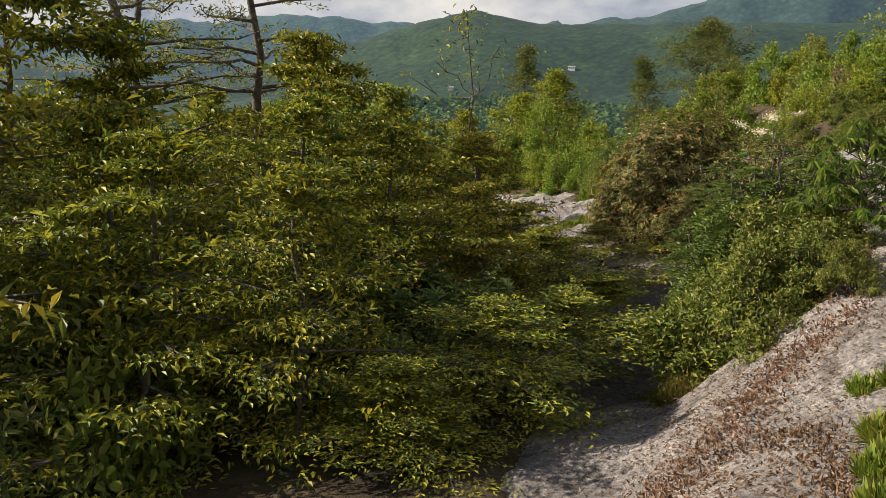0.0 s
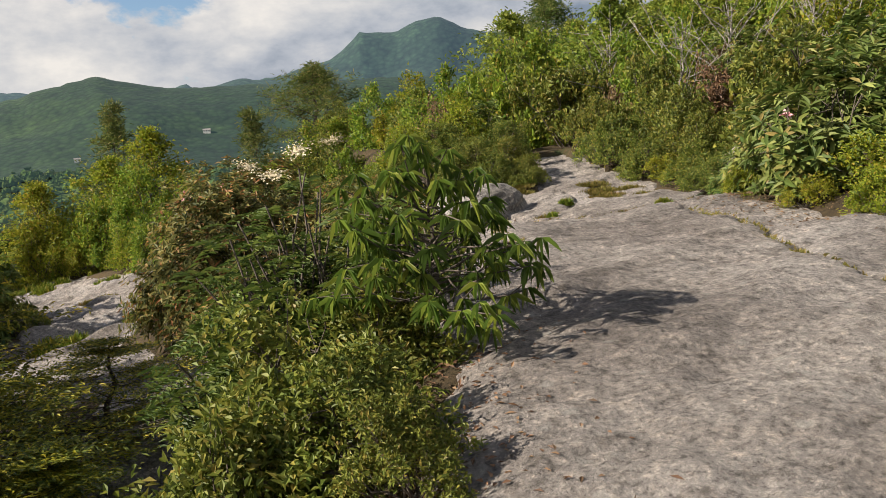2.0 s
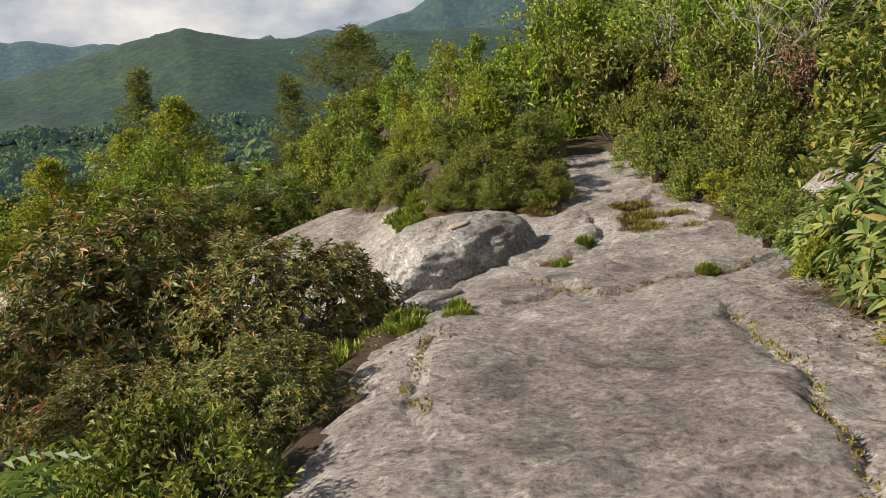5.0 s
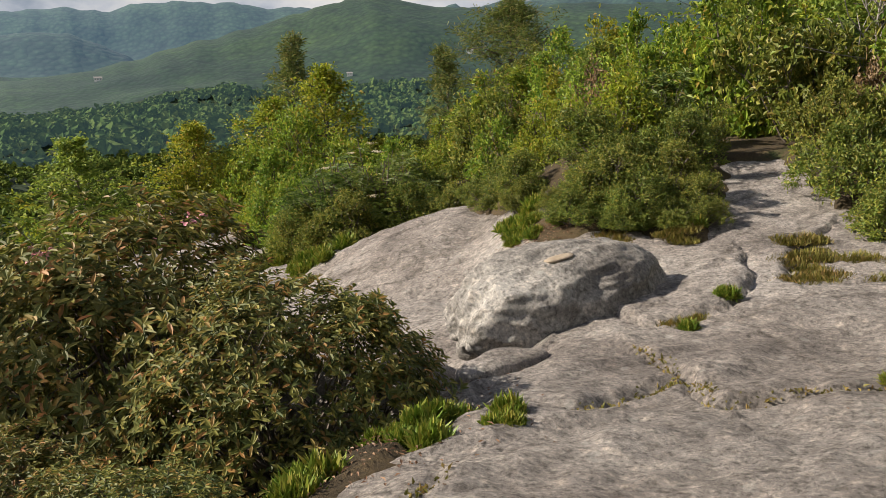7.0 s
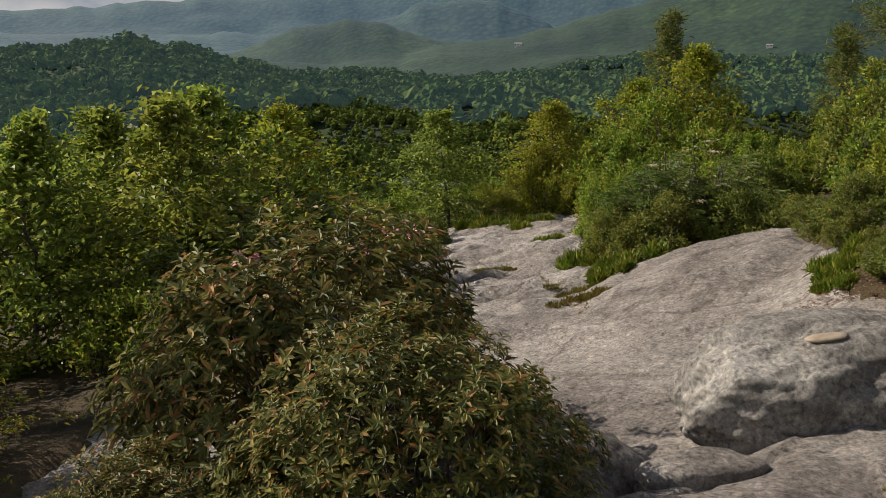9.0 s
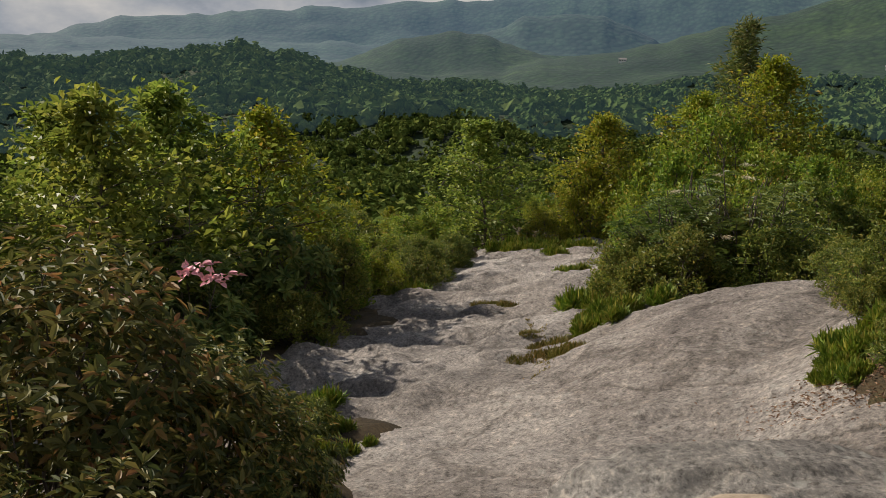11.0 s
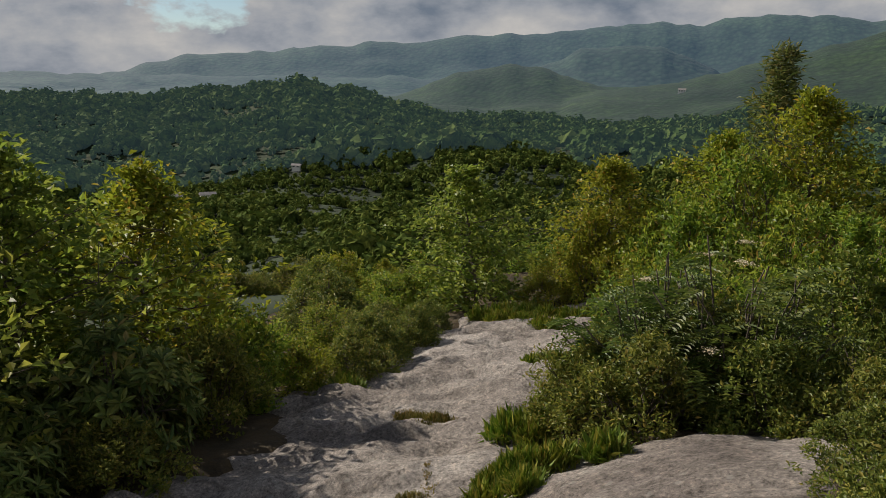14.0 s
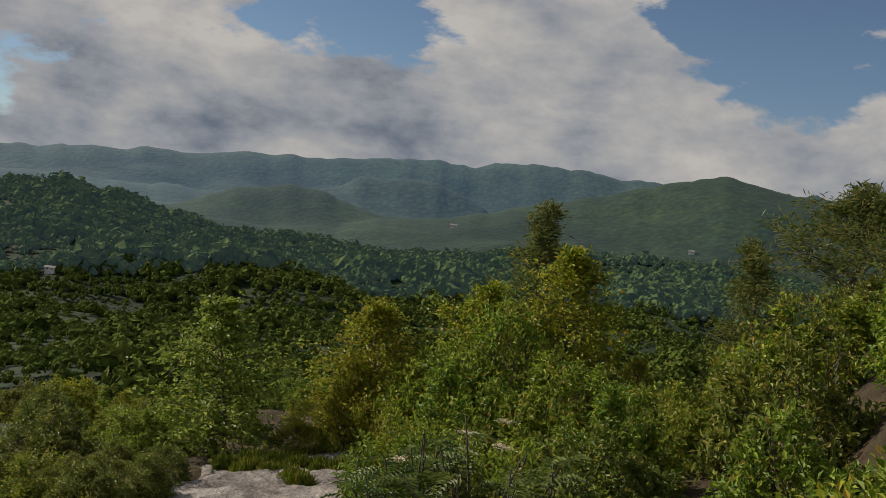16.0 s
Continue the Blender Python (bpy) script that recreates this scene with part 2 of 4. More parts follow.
RHODO = leaf_material("rhododendron_leaves", [(0.0, G(0.06, 0.105, 0.022)), (0.5, G(0.13, 0.18, 0.04)), (0.9, G(0.24, 0.27, 0.07)), (1.0, G(0.28, 0.22, 0.07))], 0.3, 0.52)
RHODO_BROWN = leaf_material("bronzed_rhododendron_leaves", [(0.0, G(0.055, 0.078, 0.02)), (0.45, G(0.13, 0.14, 0.036)), (0.8, G(0.26, 0.24, 0.06)), (1.0, G(0.34, 0.18, 0.06))], 0.3, 0.55)
YELLOW = leaf_material("yellow_green_leaves", [(0.0, G(0.13, 0.18, 0.018)), (0.5, G(0.25, 0.285, 0.024)), (0.88, G(0.36, 0.36, 0.032)), (1.0, G(0.42, 0.28, 0.05))], 0.4)
SHRUB = leaf_material("shrub_leaves", [(0.0, G(0.09, 0.155, 0.02)), (0.5, G(0.21, 0.285, 0.032)), (0.9, G(0.33, 0.37, 0.042)), (1.0, G(0.38, 0.26, 0.06))], 0.4)
ASH = leaf_material("mountain_ash_leaflets", [(0.0, G(0.06, 0.105, 0.022)), (0.6, G(0.115, 0.17, 0.032)), (1.0, G(0.19, 0.23, 0.05))], 0.35)
LONG = leaf_material("long_glossy_leaves", [(0.0, G(0.06, 0.11, 0.02)), (0.6, G(0.115, 0.185, 0.026)), (1.0, G(0.27, 0.31, 0.05))], 0.4, 0.38, gloss=0.45)
HEMLOCK = leaf_material("hemlock_sprays", [(0.0, G(0.06, 0.09, 0.016)), (0.4, G(0.16, 0.185, 0.026)), (0.75, G(0.34, 0.32, 0.032)), (1.0, G(0.48, 0.40, 0.036))], 0.3)
PINE = leaf_material("pine_needles", [(0.0, G(0.075, 0.115, 0.03)), (0.6, G(0.16, 0.205, 0.05)), (1.0, G(0.27, 0.25, 0.08))], 0.45)
TREE = leaf_material("tree_leaves", [(0.0, G(0.11, 0.16, 0.026)), (0.5, G(0.215, 0.27, 0.04)), (1.0, G(0.38, 0.39, 0.07))], 0.45)
GRASS = leaf_material("grass_blades", [(0.0, G(0.12, 0.19, 0.025)), (0.6, G(0.26, 0.33, 0.045)), (1.0, G(0.46, 0.40, 0.09))], 0.4)
MOSS = leaf_material("moss_and_dry_grass", [(0.0, G(0.110, 0.110, 0.022)), (0.6, G(0.220, 0.187, 0.044)), (1.0, G(0.352, 0.242, 0.088))], 0.3)
DRY = leaf_material("dry_leaf_litter", [(0.0, G(.11, .065, .032)), (0.6, G(.22, .135, .072)), (1.0, G(.34, .235, .13))], 0.2)
PINK = plain_material("pink_petals", (0.75, 0.32, 0.38), (0.85, 0.50, 0.52), 20, 0.6)
CREAM = plain_material("cream_florets", (0.62, 0.52, 0.34), (0.74, 0.66, 0.50), 60, 0.7)
WHITEWALL = plain_material("white_house_paint", (0.72, 0.70, 0.66), (0.80, 0.78, 0.74), 0.3, 0.7)
ROOFING = plain_material("grey_roofing", (0.20, 0.19, 0.19), (0.30, 0.28, 0.27), 0.5, 0.8)
FIELD = plain_material("mown_meadow", (0.22, 0.26, 0.07), (0.33, 0.34, 0.11), 0.05, 0.9)
FOREST_NEAR = leaf_material("forest_crowns", [(0.0, G(.045, .080, .016)), (0.5, G(.075, .118, .022)), (1.0, G(.125, .155, .030))], 0.12, 0.95, 0.35, 0.05)
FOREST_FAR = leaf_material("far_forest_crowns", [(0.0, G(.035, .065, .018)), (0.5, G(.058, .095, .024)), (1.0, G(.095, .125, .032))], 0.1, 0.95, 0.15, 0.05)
# distance haze over these crowns, put in as a faint bluish emission
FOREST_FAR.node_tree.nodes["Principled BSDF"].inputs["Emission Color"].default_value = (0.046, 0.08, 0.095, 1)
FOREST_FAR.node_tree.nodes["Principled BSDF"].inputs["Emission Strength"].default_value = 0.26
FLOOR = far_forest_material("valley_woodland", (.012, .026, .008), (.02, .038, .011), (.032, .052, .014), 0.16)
# both ridge materials glow bluish in place of haze
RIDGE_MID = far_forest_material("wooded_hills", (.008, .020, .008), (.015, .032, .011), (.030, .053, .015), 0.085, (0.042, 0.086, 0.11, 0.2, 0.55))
RIDGE_FAR = far_forest_material("distant_hazed_hills", (.014, .028, .020), (.020, .040, .025), (.030, .055, .030), 0.05, (0.070, 0.118, 0.17, 0.28, 0.52))


# ---- terrain ----
def sstep(a, b, v):
    u = np.clip((v - a) / (b - a), 0.0, 1.0)
    return u * u * (3 - 2 * u)


def bell(x, y, cx, cy, sx, sy, turn=0.0):
    c, s = math.cos(turn), math.sin(turn)
    u, v = (x - cx) * c + (y - cy) * s, (y - cy) * c - (x - cx) * s
    return np.exp(-(u / sx) ** 2 - (v / sy) ** 2)


def lattice(ix, iy, seed):
    h = (ix.astype(np.int64) * 374761393 + iy.astype(np.int64) * 668265263 + seed * 1442695041) & 0xFFFFFFFF
    h = ((h ^ (h >> 13)) * 1274126177) & 0xFFFFFFFF
    return ((h ^ (h >> 16)) & 0xFFFF) / 65535.0


def vnoise(x, y, seed=0):
    """Smooth noise from -1 to 1 over the plane."""
    x, y = np.asarray(x, float), np.asarray(y, float)
    ix, iy = np.floor(x), np.floor(y)
    fx, fy = x - ix, y - iy
    fx, fy = fx * fx * (3 - 2 * fx), fy * fy * (3 - 2 * fy)
    a, b = lattice(ix, iy, seed), lattice(ix + 1, iy, seed)
    c, d = lattice(ix, iy + 1, seed), lattice(ix + 1, iy + 1, seed)
    return 2 * ((a * (1 - fx) + b * fx) * (1 - fy) + (c * (1 - fx) + d * fx) * fy) - 1


def fbm(x, y, seed=0, octaves=4, gain=0.5):
    s, k, f = 0.0, 1.0, 1.0
    for o in range(octaves):
        s = s + k * vnoise(x * f, y * f, seed + o)
        k, f = k * gain, f * 2.03
    return s


def local_height(x, y):
    """The hilltop: a low shelf that dips away to the left, a higher slab to the right of it, a dome, and a bank that climbs to the right."""
    low = -0.25 + 0.19 * np.clip(x, -14, 3) - 0.03 * np.clip(-14 - x, 0, 100)
    top = 0.02 + 0.66 * sstep(0.8, 6.5, y) - 0.28 * sstep(9.0, 12.6, y) + 0.4 * sstep(13.2, 17.5, y) + 0.03 * np.clip(y - 17.5, 0, 30)
    top = top + 0.05 * np.clip(x - 2.0, 0, 2) + BANK * np.clip(x - 4.2, 0, 40)
    edge = 0.95 + 0.25 * sstep(6, 9, y) + 0.35 * np.exp(-((y - 12.6) / 1.5) ** 2) - 0.3 * sstep(14, 18, y) - 3.2 * sstep(18, 30, y)
    z = low + (top - low) * sstep(-1.1, 0.45, x - edge)
    z = z + 0.62 * bell(x, y, -0.5, 17.0, 1.5, 2.0, 0.5)
    return z - 0.45 * bell(x, y, -0.2, 6.6, 0.8, 1.6) - 0.24 * bell(x, y, 0.88, 11.95, 0.32, 0.55, -0.5)


BANK = 0.24
# far hills: distance, depth, then bearing (degrees left of +y) and rise of the skyline in degrees
HILLS = [
    (1150, 330, (-180, 40, 54, 57.8, 61.3, 66, 71, 78, 90, 120, 180), (-6, -6, -1.9, -0.8, -0.4, -0.8, -1.3, -1.3, -1.6, -4, -6)),
    (1900, 420, (-180, -40, -10, 5, 11.8, 16.5, 20.3, 24, 29.4, 36.7, 42, 47, 60, 180), (0, 0, 3.2, 3.4, 3.4, 3.3, 4.1, 3.4, 1.9, 0, -0.7, -2.0, -4, -4)),
    (2100, 260, (-180, 40, 43, 45.5, 47.8, 50, 52.4, 55, 60, 180), (-3, -1.2, -0.1, 0.6, 0.85, 0.5, -0.2, -1.2, -3, -3)),
    (2700, 300, (-180, 33, 35.1, 38.2, 40.2, 43, 45, 50, 180), (-1, -1, 0.6, 2.1, 2.2, 1.9, 1.1, -1, -1)),
    (3300, 420, (-180, -40, -12, -2.4, -0.6, 0.8, 1.9, 4.4, 5.9, 9.2, 13.8, 17, 24, 180), (2, 2, 3.8, 6.2, 6.8, 6.7, 6.1, 6.1, 4.8, 3.9, 3.5, 3.0, 0, 0)),
    (3900, 420, (-180, 14, 15.2, 17, 24.7, 29.9, 34.8, 36.3, 38.3, 43, 50, 55.7, 67.8, 74.9, 79, 95, 180), (3, 3, 3.6, 3.1, 3.4, 3.8, 3.75, 3.1, 3.5, 3.0, 2.6, 2.1, 1.1, -0.6, -1.6, -1, 0)),
]


def far_height(x, y):
    r = np.hypot(x - 1, y - 10)
    bearing = np.degrees(np.arctan2(-(x - 1), y - 10))
    base = np.interp(r, (0, 30, 60, 140, 300, 450, 600, 800, 1100, 2500, 5000), (0, -6, -17, -44, -76, -84, -74, -70, -72, -70, -60))
    base = base + (vnoise(x / 80, y / 80, 3) * 12 + vnoise(x / 240, y / 240, 8) * 30) * sstep(60, 400, r)
    z = base
    for d, depth, angles, rises in HILLS:
        crest = 2 - (8 if d < 1300 else 0) + d * np.tan(np.radians(np.interp(bearing, angles, rises)))
        crest = crest + 0.0022 * d * fbm(bearing * 0.9, bearing * 0 + d, 5, 3)
        hill = base + (crest - base) * np.exp(-((r - d) / depth) ** 2) * (1 + 0.12 * vnoise(x / 170, y / 170, 21) * sstep(0, 1, np.abs(r - d) / depth))
        z = np.maximum(z, hill)
    return z


def ground_height(x, y):
    r = np.hypot(x - 1, y - 12)
    side = sstep(-5, 10, x - 0.15 * (y - 12))      # the bank on the right runs on
    reach = 22 + 40 * side
    k = sstep(reach * 0.75, reach * 1.6, r)
    return local_height(x, y) * (1 - k) + far_height(x, y) * k


SLAB = [(0.8, -6), (0.95, 1), (1.05, 3.2), (1.15, 4.6), (1.3, 5.6), (0.85, 6.6), (1.1, 7.8), (1.3, 8.6), (1.4, 9.6), (1.15, 10.4), (0.6, 11.2), (0.2, 12.2),
        (-1.2, 13.4), (-2.2, 14.4), (-4.5, 12.8), (-4.6, 14.8), (-5.3, 17), (-7.2, 18.2), (-9.5, 22.3), (-10.8, 24.6), (-8.2, 25.0), (-6.2, 22.5), (-4.3, 19.8),
        (-3.6, 18.6), (-2.4, 17.4), (-1.7, 18.2), (-0.7, 18.0), (-0.2, 16.9), (0.5, 15.6), (0.9, 14.7), (1.9, 14.5), (2.5, 14.4), (2.7, 15.9), (2.85, 17.6), (3.1, 17.5),
        (3.65, 14.6), (3.9, 13), (3.7, 11.5), (3.2, 9.9), (3.5, 9.0), (3.9, 8.3), (4.1, 7.2), (4.7, 5.5), (5.2, 2), (5.2, -6)]
SHELF = [(-0.35, 2.0), (1.1, 2.0), (1.1, 4.6), (0.35, 5.2), (-0.15, 7.0), (-0.4, 9), (-1.5, 10.6), (-2.6, 12.6), (-2.2, 14.6), (-4.6, 13.0), (-3.6, 11.3), (-1.6, 9.6), (-0.85, 7.5), (-0.6, 5)]
GAP = [(-0.9, 16.6), (0.0, 15.6), (-1.2, 21.5), (-2.8, 20.8)]


def outline_distance(x, y, poly):
    """Metres outside (positive) or inside (negative) an outline."""
    best = np.full(np.shape(x), 1e9)
    inside = np.zeros(np.shape(x), bool)
    for (ax, ay), (bx, by) in zip(poly, poly[1:] + poly[:1]):
        dx, dy = bx - ax, by - ay
        t = np.clip(((x - ax) * dx + (y - ay) * dy) / (dx * dx + dy * dy), 0, 1)
        best = np.minimum(best, np.hypot(x - ax - t * dx, y - ay - t * dy))
        cross = (ay > y) != (by > y)
        inside ^= cross & (x < dx * (y - ay) / (dy if dy else 1e-9) + ax)
    return np.where(inside, -best, best)


def off_rock(x, y):
    x, y = np.asarray(x, float), np.asarray(y, float)
    d = np.minimum(np.minimum(outline_distance(x, y, SLAB), outline_distance(x, y, SHELF)), outline_distance(x, y, GAP))
    return d + 0.16 * fbm(x * 1.7, y * 1.7, 40, 3)


# cracks and sheet edges in the slab: rise of the sheet beside them, then their line
SEAMS = [
    (0.035, [(2.05, 11.9), (2.3, 11.35), (2.47, 10.82), (2.85, 10.95), (3.25, 11.06), (3.55, 11.3)]),
    (-0.022, [(3.05, 9.7), (3.09, 8.7), (3.02, 7.9), (2.9, 6.9), (2.95, 5.6)]),
    (0.02, [(1.56, 9.7), (1.5, 9.0), (1.62, 8.4)]),
    (0.02, [(1.35, 10.75), (1.9, 10.6), (2.1, 11.0), (2.35, 11.2)]),
    (0.04, [(1.75, 12.75), (2.1, 12.45), (2.55, 12.75), (2.75, 13.3), (2.7, 13.9)]),
    (0.045, [(3.85, 12.2), (3.35, 12.75), (2.95, 13.3), (3.0, 14.0), (3.3, 14.6)]),
    (-0.03, [(1.5, 12.1), (1.35, 11.3), (1.45, 10.6), (1.25, 10.0)]),
]


def seam_relief(x, y):
    """Grooves along the cracks; on one side of each the sheet stands higher and falls back to the slab."""
    z = np.zeros(np.shape(x))
    x, y = x + 0.035 * fbm(x * 4, y * 4, 81, 3), y + 0.035 * fbm(x * 4, y * 4, 91, 3)
    for rise, line in SEAMS:
        best, side = np.full(np.shape(x), 1e9), np.zeros(np.shape(x))
        for (ax, ay), (bx, by) in zip(line, line[1:]):
            dx, dy = bx - ax, by - ay
            t = np.clip(((x - ax) * dx + (y - ay) * dy) / (dx * dx + dy * dy), 0, 1)
            d = np.hypot(x - ax - t * dx, y - ay - t * dy)
            closer = d < best
            side = np.where(closer, np.sign(dx * (y - ay) - dy * (x - ax)), side)
            best = np.where(closer, d, best)
        z = z - 0.03 * np.exp(-(best / 0.035) ** 2) + rise * (side > 0) * np.exp(-(best / 0.55) ** 2)
    return z


def rock_height(x, y):
    x, y = np.asarray(x, float), np.asarray(y, float)
    z = local_height(x, y) + seam_relief(x, y)
    u, v = x * 0.8 + y * 0.6, y * 0.8 - x * 0.6
    z = z + 0.035 * fbm(x * 0.9, y * 0.9, 11, 3) + 0.022 * fbm(u * 0.9, v * 3.2, 15, 4, 0.6)
    rough = sstep(-1.0, -2.6, x) * sstep(11, 13, y)
    ridge = 1 - np.abs(fbm(u * 0.55, v * 1.7, 33, 3))
    shallow = fbm(x * 1.3, y * 1.3, 63, 2)
    z = z - 0.03 * sstep(0.35, 0.75, shallow) - 0.012 * np.maximum(0, fbm(x * 5.5, y * 5.5, 68, 3)) + 0.008 * fbm(x * 11, y * 11, 72, 2)
    return z + rough * 0.17 * (ridge - 0.6) + rough * 0.05 * fbm(x * 2.6, y * 2.6, 52, 4)


def soil_height(x, y):
    d = off_rock(x, y)
    return local_height(x, y) - 0.16 + 0.20 * sstep(-0.12, 0.22, d) + 0.04 * fbm(x * 1.3, y * 1.3, 60, 3)


def mesh_object(name, verts, faces, mat, parent=None, smooth=True):
    me = bpy.data.meshes.new(name)
    me.from_pydata(verts, [], faces)
    me.materials.append(mat)
    if smooth:
        me.polygons.foreach_set("use_smooth", np.ones(len(me.polygons), bool))
    me.update()
    ob = new(name, me)
    ob.parent = parent
    return ob


def grid_mesh(name, xs, ys, height, keep, mat):
    X, Y = np.meshgrid(xs, ys)
    Z = height(X, Y)
    n = len(xs)
    idx = np.arange(X.size).reshape(X.shape)
    q = np.stack([idx[:-1, :-1], idx[:-1, 1:], idx[1:, 1:], idx[1:, :-1]], -1).reshape(-1, 4)
    if keep is not None:
        k = keep(X, Y).ravel()
        q = q[k[q].any(1)]
        used = np.unique(q)
        remap = np.zeros(X.size, int)
        remap[used] = np.arange(len(used))
        q = remap[q]
    else:
        used = np.arange(X.size)
    V = np.stack([X.ravel(), Y.ravel(), Z.ravel()], 1)[used]
    return mesh_object(name, V.tolist(), q.tolist(), mat)


slab = grid_mesh("rock_slab", np.concatenate([np.arange(-12, 0.8, 0.06), np.arange(0.8, 4.2, 0.03), np.arange(4.2, 6, 0.06)]),
                 np.concatenate([np.arange(-5.5, 4, 0.06), np.arange(4, 15, 0.03), np.arange(15, 26, 0.06)]), lambda x, y: rock_height(x, y) - 0.25 * sstep(0.1, 0.6, off_rock(x, y)),
                 lambda x, y: off_rock(x, y) < 0.45, ROCK)
tagged(slab, "weathered grey granite slab across the hilltop", "rock", kind="structure")
soil = grid_mesh("ground_soil", np.arange(-15, 11, 0.13), np.arange(-6, 31, 0.13), soil_height, None, SOIL)
tagged(soil, "brown heath soil with dry litter between the rocks", "ground", kind="structure")


def build_ground():
    """One sheet to the horizon, rings round the hilltop."""
    ang = np.radians(np.concatenate([np.arange(-180, -20, 4), np.arange(-20, 95, 0.4), np.arange(95, 180, 4)]))
    rad = np.concatenate([[0.0], np.geomspace(2.0, 900, 110), np.linspace(915, 4700, 190)])
    A, R = np.meshgrid(ang, rad)
    X, Y = 1 - R * np.sin(A), 10 + R * np.cos(A)
    Z = ground_height(X, Y)
    near = (X > -15) & (X < 11) & (Y > -6) & (Y < 31)
    Z = Z - 0.35 * near
    na = len(ang)
    idx = np.arange(X.size).reshape(X.shape)
    nxt = np.roll(idx, -1, axis=1)
    q = np.stack([idx[:-1], idx[1:], nxt[1:], nxt[:-1]], -1).reshape(-1, 4)
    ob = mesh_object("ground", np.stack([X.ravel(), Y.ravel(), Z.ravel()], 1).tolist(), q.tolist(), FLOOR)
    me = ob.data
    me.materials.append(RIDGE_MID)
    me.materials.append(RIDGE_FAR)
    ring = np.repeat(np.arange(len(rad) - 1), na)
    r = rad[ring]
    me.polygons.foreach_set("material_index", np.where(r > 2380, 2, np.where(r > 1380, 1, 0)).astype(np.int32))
    return tagged(ob, "wooded hillside, valley and far mountain ridges", "landscape", kind="structure")


ground = build_ground()


# ---- plants ----
rng = np.random.default_rng(7)


def leaf_arrays(P, D, U, length, width, bend=0.15, six=False):
    """Leaves at points P, along D, facing U. Four (or six) corners each, folded along the rib."""
    n = len(P)
    D = D / np.linalg.norm(D, axis=1, keepdims=True)
    S = np.cross(D, U)
    S /= np.linalg.norm(S, axis=1, keepdims=True) + 1e-9
    N = np.cross(S, D)
    L, W = np.broadcast_to(length, n)[:, None], np.broadcast_to(width, n)[:, None]
    if not six:
        V = np.stack([P, P + D * L * 0.5 + S * W * 0.5 + N * W * 0.25, P + D * L - N * L * bend, P + D * L * 0.5 - S * W * 0.5 + N * W * 0.25], 1)
        F = np.array([[0, 1, 2], [0, 2, 3]])
    else:
        drop = N * L * bend
        V = np.stack([P, P + D * L * 0.35 + S * W * 0.5 + N * W * 0.2, P + D * L * 0.72 + S * W * 0.4 + N * W * 0.12 - drop * 0.45, P + D * L - drop,
                      P + D * L * 0.72 - S * W * 0.4 + N * W * 0.12 - drop * 0.45, P + D * L * 0.35 - S * W * 0.5 + N * W * 0.2], 1)
        F = np.array([[0, 1, 2, 3], [0, 3, 4, 5]])
    k = V.shape[1]
    faces = (F[None] + (np.arange(n) * k)[:, None, None]).reshape(-1, F.shape[1])
    return V.reshape(-1, 3), faces


def tubes(paths, sides=4):
    """Tapered stems: each path is (points, radius at base, radius at tip)."""
    V, F, base = [], [], 0
    for pts, r0, r1 in paths:
        pts = np.asarray(pts, float)
        n = len(pts)
        for i, p in enumerate(pts):
            d = pts[min(i + 1, n - 1)] - pts[max(i - 1, 0)]
            d = d / (np.linalg.norm(d) + 1e-9)
            s = np.cross(d, (0.31, 0.95, 0.05)); s /= np.linalg.norm(s) + 1e-9
            t = np.cross(d, s)
            r = r0 + (r1 - r0) * i / (n - 1)
            for k in range(sides):
                a = 2 * math.pi * k / sides
                V.append(p + r * (s * math.cos(a) + t * math.sin(a)))
        for i in range(n - 1):
            for k in range(sides):
                k2 = (k + 1) % sides
                F.append((base + i * sides + k, base + i * sides + k2, base + (i + 1) * sides + k2, base + (i + 1) * sides + k))
        base += n * sides
    return V, F


def bent(a, b, steps=5, wobble=0.06, sag=0.0):
    a, b = np.asarray(a, float), np.asarray(b, float)
    t = np.linspace(0, 1, steps)[:, None]
    p = a + (b - a) * t
    p += rng.normal(0, wobble, p.shape) * np.sin(np.pi * t) * np.linalg.norm(b - a)
    p[:, 2] += sag * np.sin(np.pi * t[:, 0])
    return p


def plant(name, stem_paths, V, F, leaf_mat, bark, label, category, group="", sides=4, trunk=False):
    ob = new(name)
    if trunk:
        tv, tf = tubes(stem_paths[:1], 8)
        mesh_object("trunk", [tuple(v) for v in tv], tf, bark, ob)
        stem_paths = stem_paths[1:]
    sv, sf = tubes(stem_paths, sides)
    mesh_object("branchwork", [tuple(v) for v in sv], sf, bark, ob)
    mesh_object("foliage", V.tolist(), F.tolist(), leaf_mat, ob, smooth=False)
    return tagged(ob, label, category, group)


def unit(v):
    return v / (np.linalg.norm(v, axis=-1, keepdims=True) + 1e-9)


def dome_points(n, lump=0.25, low=-0.1):
    """Directions and lumpy reach of twig tips on a bush one metre in radius and height."""
    d = unit(rng.normal(size=(n * 3, 3)))
    d = d[d[:, 2] > low][:n]
    reach = 0.86 + lump * (fbm(d[:, 0] * 2.3 + 5, d[:, 1] * 2.3 + d[:, 2] * 1.9, int(rng.integers(1000)), 3)) * 0.8 + rng.normal(0, 0.06, len(d))
    return d, reach


